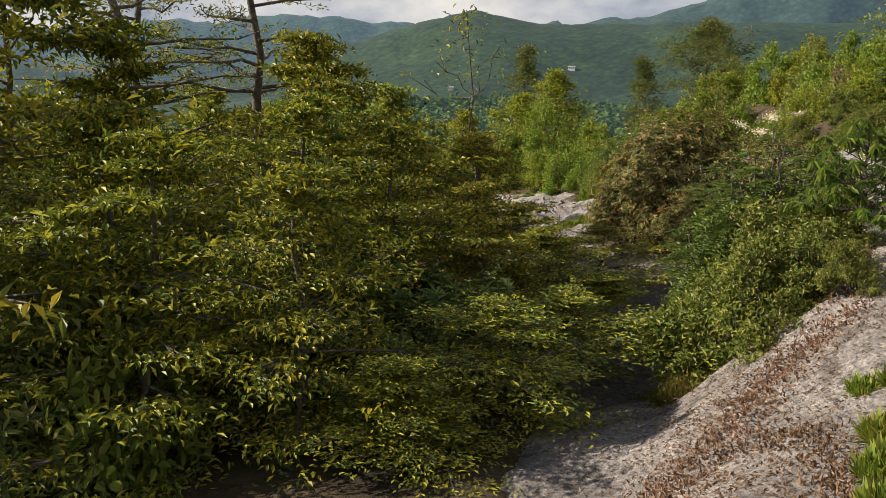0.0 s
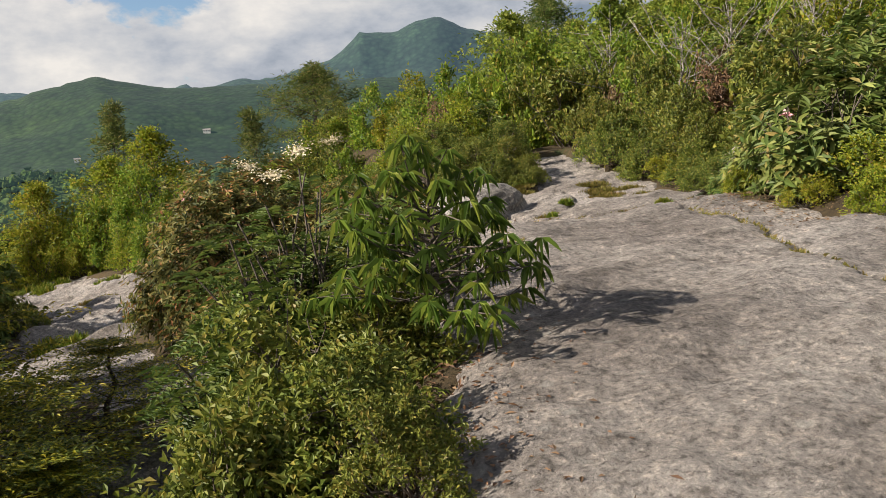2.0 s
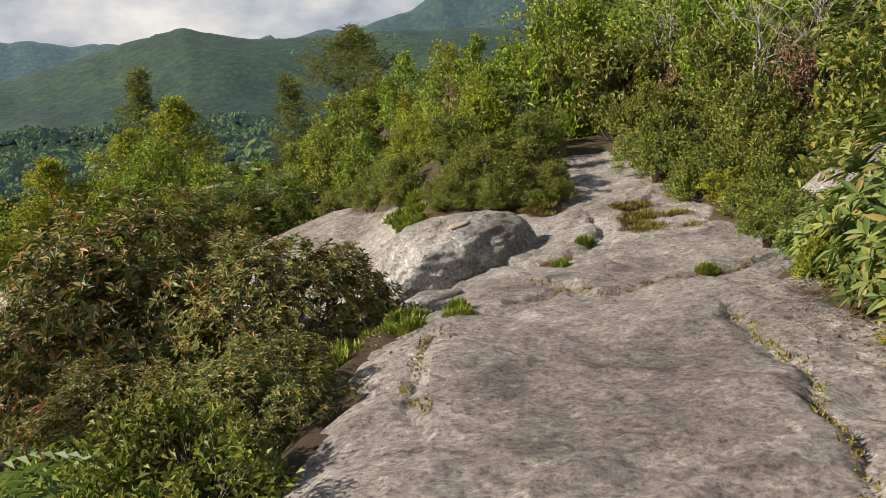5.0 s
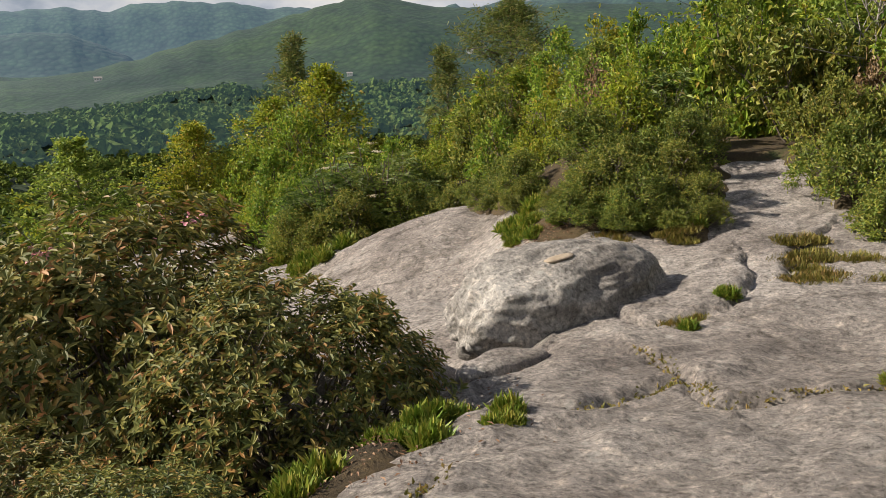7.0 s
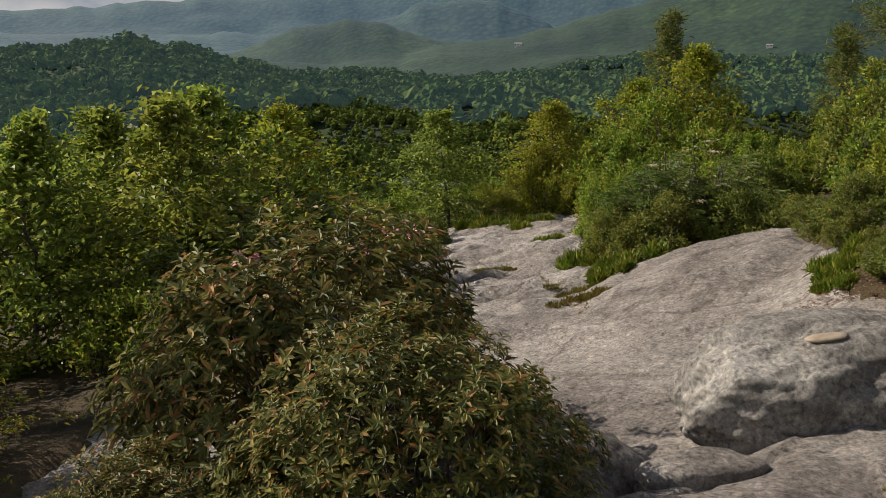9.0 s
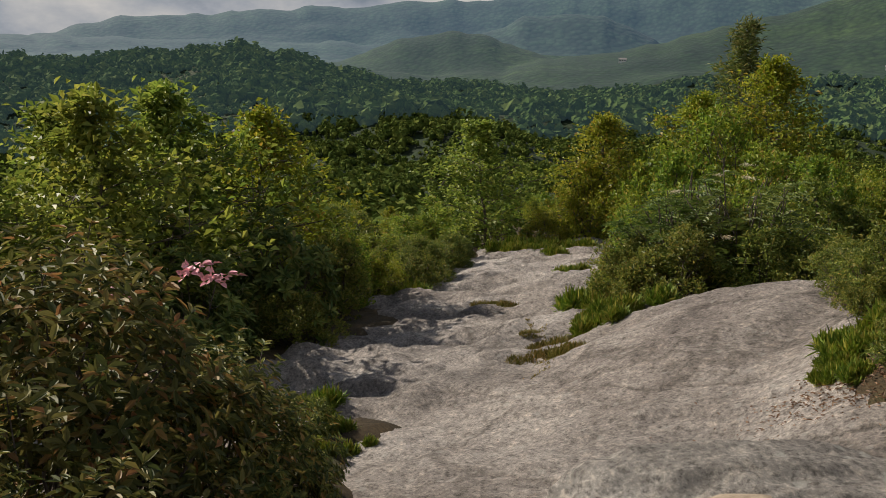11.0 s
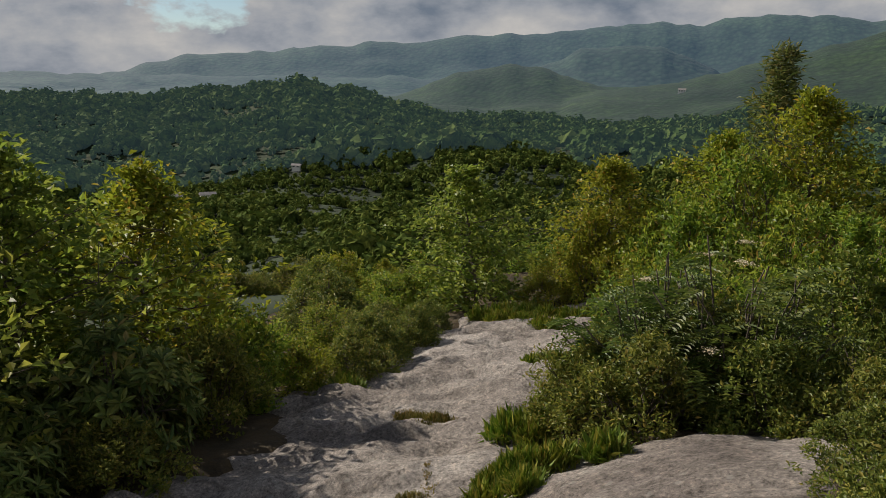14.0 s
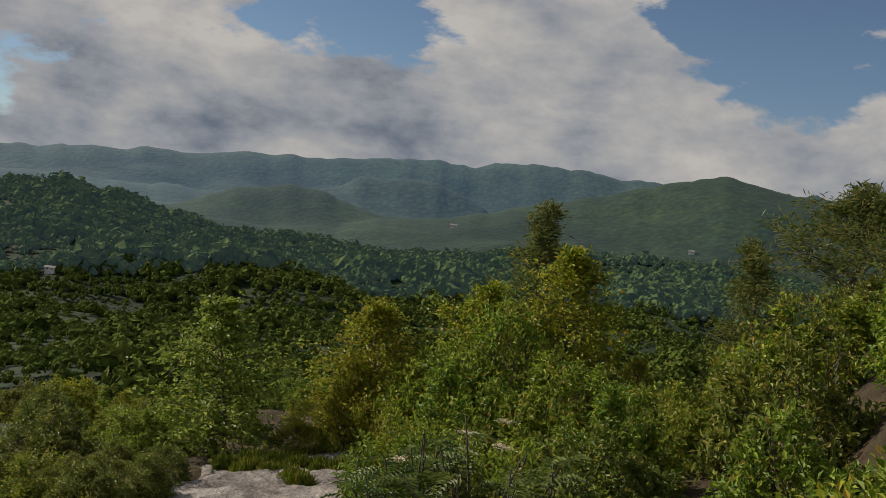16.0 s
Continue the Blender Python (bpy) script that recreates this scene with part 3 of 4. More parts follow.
def make_bush(name, leaf_mat, label, category="bush", radius=0.6, height=0.75, twigs=420, per=12, length=0.045, width=0.02, whorl=False, spread=0.09, six=False, bark=None, up=0.5, lump=0.3, bend=0.15, clumps=30, clump=0.36):
    """A bush of many leafy clumps with dark gaps between them."""
    cd, reach = dome_points(clumps, lump, -0.02)
    size3 = np.array((radius, radius, height))
    centre = cd * (reach * 0.78)[:, None] * size3
    rc = clump * rng.uniform(0.65, 1.3, len(cd))
    own = rng.integers(len(cd), size=twigs)
    e = unit(cd[own] * 0.75 + rng.normal(0, 0.75, (twigs, 3)) + (0, 0, 0.15))
    tip = centre[own] + e * (rc[own] * rng.uniform(0.72, 1.05, twigs))[:, None] * size3
    tip[:, 2] = np.abs(tip[:, 2]) + 0.03
    depth = np.repeat(tip, per, 0)
    out = np.repeat(unit(e * 0.8 + cd[own] * 0.3 + (0, 0, up)), per, 0)
    n = len(depth)
    if whorl:
        a = np.tile(np.arange(per) * 2.399, twigs)[:n] + np.repeat(rng.uniform(0, 6.28, len(tip)), per)
        s = unit(np.cross(out, (0.3, 0.2, 0.9)) + 1e-6)
        t = np.cross(out, s)
        dirs = unit(s * np.cos(a)[:, None] + t * np.sin(a)[:, None] + out * rng.uniform(0.1, 0.7, (n, 1)) + rng.normal(0, 0.12, (n, 3)))
        P = depth - out * rng.uniform(0, 0.05, (n, 1))
        U = out + rng.normal(0, 0.15, (n, 3))
    else:
        k = rng.uniform(0, 1, (n, 1))
        P = depth - out * k * spread * 1.6 + rng.normal(0, spread * 0.4, (n, 3))
        dirs = unit(out * 0.45 + rng.normal(0, 0.6, (n, 3)))
        U = unit(out * 0.9 + np.array((0, 0, 0.35)) + rng.normal(0, 0.32, (n, 3)))
    V, F = leaf_arrays(P, dirs, U, rng.uniform(0.7, 1.2, n) * length, rng.uniform(0.8, 1.15, n) * width, bend, six)
    foot = lambda: (rng.normal(0, 0.05), rng.normal(0, 0.05), -0.12)
    stems = [(bent(foot(), c * 0.95, 5, 0.05), 0.013, 0.005) for c in centre]
    stems += [(bent(centre[own[i]] * 0.9, tip[i], 3, 0.05), 0.005, 0.002) for i in range(0, twigs, max(1, twigs // 110))]
    return plant(name, stems, V, F, leaf_mat, bark or BARK, label, category, sides=3)


def make_tree(name, leaf_mat, label, category="tree", height=3.0, crown=0.9, limbs=26, clusters=9, per=16, length=0.08, width=0.04, low=0.25, trunk=0.045, six=False, up=0.35, conical=0.0, bark=None, spread=0.16, flat=0.6, droop=0.0):
    top = np.array((rng.normal(0, 0.06) * height, rng.normal(0, 0.06) * height, height))
    main = bent((0, 0, -0.3), top, 9, 0.018)
    stems = [(main, trunk, trunk * 0.2)]
    P, O = [], []
    for i in range(limbs):
        f = low + (1 - low) * (i + rng.uniform(0, 1)) / limbs
        k = f * 8
        a = main[min(int(k), 7)] + (main[min(int(k) + 1, 8)] - main[min(int(k), 7)]) * (k - int(k))
        ang = i * 2.399 + rng.normal(0, 0.3)
        mid = math.sin(math.pi * min(1, (f - low) / (1 - low) * 0.85 + 0.18)) if conical == 0 else (1.05 - (f - low) / (1 - low)) * conical
        reach = crown * max(0.14, mid) * rng.uniform(0.6, 1.15)
        end = a + np.array((math.cos(ang) * reach, math.sin(ang) * reach, reach * up * rng.uniform(0.3, 1.4) - droop * reach))
        path = bent(a, end, 5, 0.05)
        stems.append((path, trunk * 0.35 * (1.15 - f * 0.7), 0.004))
        for c in range(clusters):
            s = 1.0 - 0.75 * (c / clusters)
            j = min(int(s * 4), 3)
            p = path[j] + (path[j + 1] - path[j]) * (s * 4 - j)
            side = rng.normal(0, 1, 3) * (1, 1, flat) * spread * reach / max(crown, 0.1) * 1.6
            P.append(p + side)
            O.append(unit(np.array(end - a) + side * 3 + np.array((0, 0, 0.1))))
            if c % 3 == 0:
                stems.append((np.array([path[j], (path[j] + p + side) / 2, p + side]), 0.006, 0.002))
    P, O = np.repeat(np.array(P), per, 0), np.repeat(np.array(O), per, 0)
    n = len(P)
    P = P + rng.normal(0, 1, (n, 3)) * (1, 1, flat) * spread * 0.62
    D = unit(O * 0.6 + rng.normal(0, 0.55, (n, 3)) * (1, 1, 0.7) - np.array((0, 0, droop)))
    U = unit(np.array((0, 0, 0.8)) + O * (0.5 if flat > 0.4 else 0.1) + rng.normal(0, 0.3 if flat > 0.4 else 0.16, (n, 3)))
    V, F = leaf_arrays(P, D, U, rng.uniform(0.7, 1.2, n) * length, rng.uniform(0.8, 1.2, n) * width, 0.2, six)
    return plant(name, stems, V, F, leaf_mat, bark or BARK, label, category, sides=5, trunk=True)


def make_feathered(name, label, shoots=46, radius=0.6, height=1.0):
    """A shrub of feathered leaves: pairs of leaflets along each stalk."""
    stems, P, D, U = [], [], [], []
    for s in range(shoots):
        a, lean = rng.uniform(0, 6.28), rng.uniform(0.05, 1.0) ** 0.7
        tip = np.array((math.cos(a) * radius * lean, math.sin(a) * radius * lean, height * (1.05 - 0.5 * lean ** 2) * rng.uniform(0.55, 1.0)))
        path = bent((0, 0, -0.1), tip, 5, 0.05)
        stems.append((path, 0.009, 0.004))
        for k in range(9):
            q = path[2] + (path[4] - path[2]) * rng.uniform(0, 1)
            b = a + rng.normal(0, 1.1)
            d = unit(np.array((math.cos(b), math.sin(b), rng.uniform(-0.1, 0.7))))
            side = unit(np.cross(d, (0, 0, 1)))
            n = np.cross(side, d)
            for j in range(7):
                c = q + d * (0.04 + 0.024 * j) - np.array((0, 0, 0.0016 * j * j))
                for sg in (1, -1):
                    P.append(c); D.append(unit(side * sg + d * 0.35)); U.append(n)
    n = len(P)
    V, F = leaf_arrays(np.array(P), np.array(D) + rng.normal(0, 0.08, (n, 3)), np.array(U), rng.uniform(0.045, 0.065, n), 0.017, 0.15)
    return plant(name, stems, V, F, ASH, BARK, label, "shrub", sides=4)


def make_sapling(name, label, height=1.2, shoots=90):
    """A sapling with whorls of long hanging leaves at the twig ends."""
    stems, P, D, U = [(bent((0, 0, -0.2), (0.06, 0.03, height * 0.9), 6, 0.03), 0.014, 0.006)], [], [], []
    for s in range(shoots):
        f = rng.uniform(0.25, 0.95)
        a = s * 2.399
        r = 0.62 * math.sin(math.pi * min(1, f * 0.75 + 0.2)) * rng.uniform(0.5, 1.1)
        st = np.array((0.06 * f, 0.03 * f, height * 0.88 * f))
        tip = st + (math.cos(a) * r, math.sin(a) * r, rng.uniform(0.08, 0.32) - 0.15 * r)
        path = bent(st, tip, 4, 0.06)
        stems.append((path, 0.006, 0.003))
        for k in range(2):
            q = path[3 - k]
            for j in range(7):
                b = j * 0.9 + rng.normal(0, 0.2)
                P.append(q); D.append((math.cos(b), math.sin(b), rng.uniform(-0.75, 0.25))); U.append((0, 0, 1))
    n = len(P)
    V, F = leaf_arrays(np.array(P), unit(np.array(D)), np.array(U, float), rng.uniform(0.07, 0.125, n), 0.014, 0.7, True)
    return plant(name, stems, V, F, LONG, BARK, label, "sapling", sides=5)


def make_grass(name, label, mat=None, blades=620, radius=0.16, height=0.115):
    ob = new(name)
    a, r = rng.uniform(0, 6.28, blades), radius * np.sqrt(rng.uniform(0, 1, blades))
    P = np.stack([np.cos(a) * r, np.sin(a) * r, np.full(blades, -0.03)], 1)
    D = unit(np.stack([np.cos(a) * 0.5, np.sin(a) * 0.5, np.full(blades, 0.8)], 1) + rng.normal(0, 0.38, (blades, 3)))
    U = unit(np.stack([np.cos(a), np.sin(a), np.full(blades, 0.2)], 1) + rng.normal(0, 0.4, (blades, 3)))
    tall = (1.15 - 0.8 * (r / radius) ** 2) * rng.uniform(0.35, 1.25, blades)
    V, F = leaf_arrays(P, D, U, tall * height * 1.3 + 0.03, 0.003, 0.5, True)
    mesh_object("grass", V.tolist(), F.tolist(), mat or GRASS, ob, smooth=False)
    return tagged(ob, label, "grass", "grass tufts on the rock")


# ---- rocks ----
def stone_mesh(name, size, seed, mat, detail=4, rough=0.16, parent=None):
    bm = bmesh.new()
    bmesh.ops.create_icosphere(bm, subdivisions=detail, radius=1.0)
    off = Vector((seed * 3.7, seed * 1.3, seed * 7.1))
    for v in bm.verts:
        d = v.co.normalized()
        # blocky faces, then worn lumps and pits
        k = 1.0 / (abs(d.x) ** 3.0 + abs(d.y) ** 3.0 + abs(d.z) ** 3.0) ** (1 / 3.0)
        r = 0.45 + 0.55 * k
        r += rough * noise.noise(d * 1.3 + off) + rough * 0.32 * noise.noise(d * 3.1 + off) - rough * 0.35 * abs(noise.noise(d * 2.0 - off)) + rough * 0.10 * noise.noise(d * 9.0 + off)
        c = noise.noise(d * 2.2 - off)
        r -= 0.10 * max(0.0, 0.16 - abs(c)) * 6 * rough
        if detail > 5:
            r += rough * (0.30 * noise.noise(d * 4.6 + off) - 0.22 * abs(noise.noise(d * 6.3 - off)) + 0.06 * noise.noise(d * 19.0 + off))
        v.co = Vector((d.x * r * size[0], d.y * r * size[1], max(d.z * r, -0.55) * size[2]))
    me = bpy.data.meshes.new(name)
    bm.to_mesh(me)
    bm.free()
    me.materials.append(mat)
    me.polygons.foreach_set("use_smooth", np.ones(len(me.polygons), bool))
    ob = new(name, me)
    ob.parent = parent
    return ob


boulder = stone_mesh("boulder", (0.50, 0.88, 0.43), 2.0, BOULDER, 6, 0.18)
boulder.matrix_basis = pose(1.47, 13.0, 0.31, 5, -6, -43)
tagged(boulder, "pale lichen-spotted granite boulder on the slab", "boulder")
for x, y, z, s, seed, rz in ((0.75, 11.5, 0.10, (0.30, 0.42, 0.26), 5.0, -30), (0.98, 11.15, 0.20, (0.24, 0.30, 0.22), 6.0, 20), (0.45, 11.2, 0.05, (0.30, 0.32, 0.24), 7.0, 50), (1.32, 11.75, 0.24, (0.16, 0.32, 0.12), 8.0, -35)):
    ob = stone_mesh("stone", s, seed, ROCK, 4, 0.22)
    ob.matrix_basis = pose(x, y, z, 0, 0, rz)
    tagged(ob, "grey worn stone wedged at the foot of the boulder", "stone", "stones by the boulder")
ob = stone_mesh("boulder", (1.15, 1.0, 0.62), 9.0, ROCK, 5, 0.16)
ob.matrix_basis = pose(5.35, 12.1, 0.62, 0, 8, 20)
tagged(ob, "large grey boulder among rhododendrons on the bank", "boulder")
ob = stone_mesh("flat_stone", (0.11, 0.045, 0.016), 12.0, plain_material("tan_sandstone", (0.22, 0.17, 0.12), (0.34, 0.28, 0.21), 25, 0.85), 3, 0.2)
FLAT_STONE = ob
tagged(ob, "thin tan stone flake lying on the boulder", "stone")


def surface_z(ob, x, y):
    bpy.context.view_layer.update()
    inv = ob.matrix_world.inverted()
    a, b = inv @ Vector((x, y, 5)), inv @ Vector((x, y, -2))
    ok, loc, *_ = ob.ray_cast(a, (b - a).normalized())
    return (ob.matrix_world @ loc).z if ok else 0.0


FLAT_STONE.matrix_basis = pose(1.49, 12.77, surface_z(boulder, 1.49, 12.77) + 0.006, 6, -9, 35)

# ---- plants: one of each kind first ----
KINDS = {
    "heath": [make_bush("heath_bush", HEATH, "low green heath bush with small leaves", radius=0.6, height=0.8, twigs=560, per=13, length=0.055, width=0.024, lump=0.4, spread=0.06, clumps=34) for _ in range(3)],
    "rhodo": [make_bush("rhododendron", RHODO, "green rhododendron with leathery leaves", radius=0.75, height=0.9, twigs=360, per=10, length=0.11, width=0.032, whorl=True, six=True, lump=0.4, clumps=26) for _ in range(2)],
    "brown": [make_bush("rhododendron", RHODO_BROWN, "bronzed rhododendron with dark leathery leaves beside the slab", radius=1.0, height=1.0, twigs=2100, per=9, length=0.052, width=0.0165, whorl=True, six=True, lump=0.3, clumps=60, clump=0.3)],
    "laurel": [make_bush("laurel_bush", TREE, "leafy green laurel bush with large leaves", radius=0.8, height=1.0, twigs=300, per=9, length=0.13, width=0.055, six=True, lump=0.5, spread=0.1, clumps=24, up=0.3)],
    "yellow": [make_bush("azalea_bush", YELLOW, "yellow-green shrub with turning leaves", radius=0.65, height=0.9, twigs=420, per=12, length=0.062, width=0.03, lump=0.5, spread=0.08) for _ in range(2)],
    "shrub": [make_bush("shrub", SHRUB, "loose olive-green hilltop shrub", "shrub", radius=0.7, height=1.0, twigs=420, per=12, length=0.07, width=0.032, lump=0.7, spread=0.1, clump=0.32) for _ in range(3)],
    "far_heath": [make_bush("heath_bush", HEATH, "dense green heath bush on the bank", radius=0.65, height=0.85, twigs=500, per=12, length=0.072, width=0.034, lump=0.5, spread=0.08) for _ in range(2)],
    "far_shrub": [make_bush("shrub", SHRUB, "olive-green shrub on the bank", "shrub", radius=0.7, height=1.05, twigs=460, per=12, length=0.08, width=0.038, lump=0.7, spread=0.1, clump=0.32) for _ in range(3)],
    "far_yellow": [make_bush("azalea_bush", YELLOW, "yellow-green shrub on the bank", radius=0.65, height=0.95, twigs=420, per=12, length=0.075, width=0.036, lump=0.6, spread=0.09) for _ in range(2)],
    "far_rhodo": [make_bush("rhododendron", RHODO, "rhododendron in the thicket on the bank", radius=0.75, height=0.95, twigs=360, per=10, length=0.105, width=0.032, whorl=True, lump=0.5, clumps=26) for _ in range(2)],
    "rust": [make_bush("azalea_bush", DRY, "rust-brown withered shrub in the thicket", radius=0.4, height=0.5, twigs=110, per=9, length=0.08, width=0.035, lump=0.7, spread=0.1)],
    "deadwood": [make_tree("dead_shrub", SHRUB, "bare bleached shrub branches in the thicket", "shrub", height=1.6, crown=0.8, limbs=26, clusters=4, per=2, length=0.08, width=0.04, low=0.1, bark=DEADWOOD, up=1.3, trunk=0.03)],
    "slender": [make_tree("slender_tree", HEMLOCK, "slender leaning sapling with sparse leaves", height=3.2, crown=0.55, limbs=16, clusters=4, per=5, length=0.07, width=0.025, low=0.3, trunk=0.02, up=0.9)],
    "ash": [make_feathered("mountain_ash", "young mountain ash with feathered leaves") for _ in range(2)],
    "sapling": [make_sapling("sapling", "sapling with long hanging glossy leaves beside the slab")],
    "tree": [make_tree("small_tree", TREE, "small leafy tree on the hilltop edge", height=3.0, crown=1.35, low=0.05, limbs=40, clusters=11, per=11, length=0.12, width=0.066) for _ in range(3)],
    "ytree": [make_tree("small_tree", YELLOW, "small tree with yellow-green leaves", height=2.6, crown=1.15, low=0.05, limbs=40, clusters=10, per=15, length=0.095, width=0.05) for _ in range(2)],
    "hemlock": [make_tree("hemlock", HEMLOCK, "hemlock with layered feathery sprays", height=2.4, crown=1.3, limbs=24, clusters=24, per=18, length=0.07, width=0.024, low=0.08, flat=0.12, conical=c, up=0.3, spread=0.15, droop=0.1) for c in (0.95, 0.0, 0.0)],
    "pine": [make_tree("pine_tree", PINE, "young pine with upright needle tufts", height=4.6, crown=1.15, limbs=38, clusters=8, per=16, length=0.2, width=0.022, low=0.1, conical=1.15, up=0.8, spread=0.2) for _ in range(1)],
    "umbrella": [make_tree("pine_tree", PINE, "wind-bent pine with flat dark crown", height=3.2, crown=1.5, limbs=36, clusters=12, per=20, length=0.16, width=0.02, low=0.25, flat=0.5, up=0.35, spread=0.22, trunk=0.08) for _ in range(1)],
    "bare": [make_tree("dead_tree", HEMLOCK, "half-dead conifer with bare grey branches", height=5.0, crown=1.5, limbs=40, clusters=8, per=16, length=0.06, width=0.018, low=0.1, flat=0.3, trunk=0.09, up=0.15, spread=0.12, bark=BARK) for _ in range(1)],
}
used = set()


def place(kind, x, y, size=1.0, tall=1.0, z=None, variant=None, turn=None):
    """Stand a plant of a kind on the ground; size scales it all, tall its height besides."""
    protos = KINDS[kind]
    p = protos[int(rng.integers(len(protos))) if variant is None else variant]
    if z is None:
        z = float(soil_height(np.array(x), np.array(y))) if (-15 < x < 11 and -6 < y < 31) else float(ground_height(np.array(x), np.array(y)))
    t = rng.uniform(0, 360) if turn is None else turn
    m = pose(x, y, z, rng.normal(0, 3), rng.normal(0, 3), t) @ Matrix.Diagonal((size, size, size * tall, 1))
    if p.name not in used:
        used.add(p.name)
        p.matrix_basis = m
        return p
    s = p.scale
    return copy_thing(p, m @ Matrix.Diagonal((1 / s[0], 1 / s[1], 1 / s[2], 1)))


def crown_template(subdivisions):
    bm = bmesh.new()
    bmesh.ops.create_icosphere(bm, subdivisions=subdivisions + 1, radius=1.0)
    v = np.array([x.co[:] for x in bm.verts])
    f = np.array([[x.index for x in p.verts] for p in bm.faces])
    bm.free()
    return v, f


def bloom_mesh(name, n, spread, size, mat):
    """A head of small petals."""
    P = rng.normal(0, 1, (n, 3)) * spread
    D = unit(P * (1, 1, 0.3) + np.array((0, 0, 0.35)) * np.mean(spread) + rng.normal(0, 0.3, (n, 3)) * np.mean(spread))
    U = unit(np.array((0, 0, 1.0)) + rng.normal(0, 0.5, (n, 3)))
    V, F = leaf_arrays(P, D, U, size * rng.uniform(0.7, 1.2, n), size * 0.7, 0.2, True)
    cv, cf = crown_template(1)
    faces = F.tolist() + (cf + len(V)).tolist()
    me = bpy.data.meshes.new(name)
    me.from_pydata(np.concatenate([V, cv * spread * 0.6]).tolist(), [], faces)
    me.materials.append(mat)
    return me


PINK_HEAD = bloom_mesh("bloom", 26, np.array((0.03, 0.03, 0.022)), 0.045, PINK)
CREAM_HEAD = bloom_mesh("bloom", 150, np.array((0.034, 0.034, 0.008)), 0.013, CREAM)


BLOOMS = []


def bloom(*head):
    """Note a flower head; it is set on its plant once all copies stand."""
    BLOOMS.append(head)


def set_bloom(owner, x, y, z, mesh, label, size=1.0):
    """A flower head on a plant, at a place in the world."""
    ob = new("bloom", mesh)
    ob.parent = owner
    bpy.context.view_layer.update()
    ob.matrix_world = pose(x, y, z, rng.normal(0, 12), rng.normal(0, 12), rng.uniform(0, 360)) @ Matrix.Diagonal((size, size, size, 1))
    ob["label"] = label


# beside the slab at the start
for k, x, y, s, t in (("heath", 0.5, 5.2, .72, 1), ("heath", 0.85, 5.35, .55, .9), ("heath", 0.3, 5.6, .9, 1), ("heath", 0.75, 6.0, .8, .9), ("heath", 0.35, 6.6, .9, 1.0),
                      ("heath", 0.65, 7.3, .8, 1), ("shrub", 0.15, 7.4, .8, 1), ("heath", 0.85, 8.0, .75, 1), ("shrub", 0.3, 8.3, .8, 1), ("brown", 0.85, 9.0, .55, .85), ("brown", 0.35, 9.5, .6, 1), ("heath", 1.0, 4.95, .34, 1), ("heath", 0.15, 5.3, .5, .8)):
    place(k, x, y, s, t)
place("sapling", 1.06, 6.0, 0.74, 0.97)
place("ash", 0.25, 7.05, 1.15, 1.0)
ash = place("ash", 0.55, 6.95, 1.15, 1.05)
for x, y, z in ((0.62, 6.93, 1.40), (0.42, 7.15, 1.36), (0.35, 6.8, 1.26), (0.2, 7.0, 1.3)):
    bloom(ash, x, y, z, CREAM_HEAD, "flat cream flower head")

# hemlocks and dead conifers below the slab
for x, y, s, t in ((-2.0, 3.9, .75, 1), (-3.2, 5.6, 1.0, 1), (-4.0, 7.2, 1.15, 1.1), (-1.9, 6.7, .62, .9), (-2.6, 8.2, .75, 1), (-4.8, 9.0, 1.2, 1.1), (-3.6, 10.0, .72, 1), (-5.6, 6.6, 1.2, 1.2), (-3.0, 3.6, .9, 1.0), (-6.6, 10.6, 1.1, 1.05), (-1.9, 7.7, .7, .6)):
    place("hemlock", x, y, s, t)
# taller hemlocks added sunward, largely out of view, to shade the plants below
for x, y, s in ((-4.9, 3.0, 1.2), (-5.3, 3.8, 1.6), (-6.2, 5.2, 1.6)):
    place("hemlock", x, y, s, 1.1)
for x, y, s in ((-6.6, 7.6, 1.2), (-5.9, 9.3, 1.1), (-7.6, 9.0, 1.15)):
    place("bare", x, y, s)
for x, y, s, t in ((-1.05, 4.6, .75, .42), (-0.95, 5.6, .7, .42), (-1.2, 3.8, .6, .42), (-0.95, 6.6, .65, .4), (-1.4, 7.3, .7, .5), (-3.6, 4.4, 1.0, 1.0), (-1.3, 8.6, .65, .42), (-2.4, 5.9, .8, 1.0)):
    place("hemlock", x, y, s, t)
for x, y, s in ((-4.2, 4.2, 1.2), (-3.6, 3.4, 1.0), (-5.0, 5.6, 1.2), (-2.4, 4.7, .8), (-1.9, 4.9, .8), (-1.45, 5.3, .7), (-2.2, 5.6, .9), (-1.6, 4.3, .6)):
    place("rhodo", x, y, s)

for x, y, s, t in ((-3.3, 3.6, .72, 1.5), (-3.9, 3.7, .8, 1.7), (-4.4, 4.9, 1.2, 1.4)):
    place("laurel", x, y, s, t)
ob = place("slender", -2.75, 9.0, 1.0, 1.0)
ob.matrix_basis = ob.matrix_basis @ pose(0, 0, 0, 0, 12, 0)

# bronzed rhododendron by the slab, with pink blooms
big = place("brown", -0.8, 11.3, 1.4, 1.12, turn=40)
place("brown", 0.5, 10.75, .95, 1.1)
place("brown", -0.3, 9.9, .7, 1.0)
place("brown", -1.25, 12.2, .95, 1.08)
for x, y, z in ((-1.21, 12.32, 0.95), (-1.0, 12.34, 0.95), (-1.3, 11.2, 0.93), (-1.05, 11.9, 0.90)):
    bloom(big, x, y, z, PINK_HEAD, "pink rhododendron bloom")

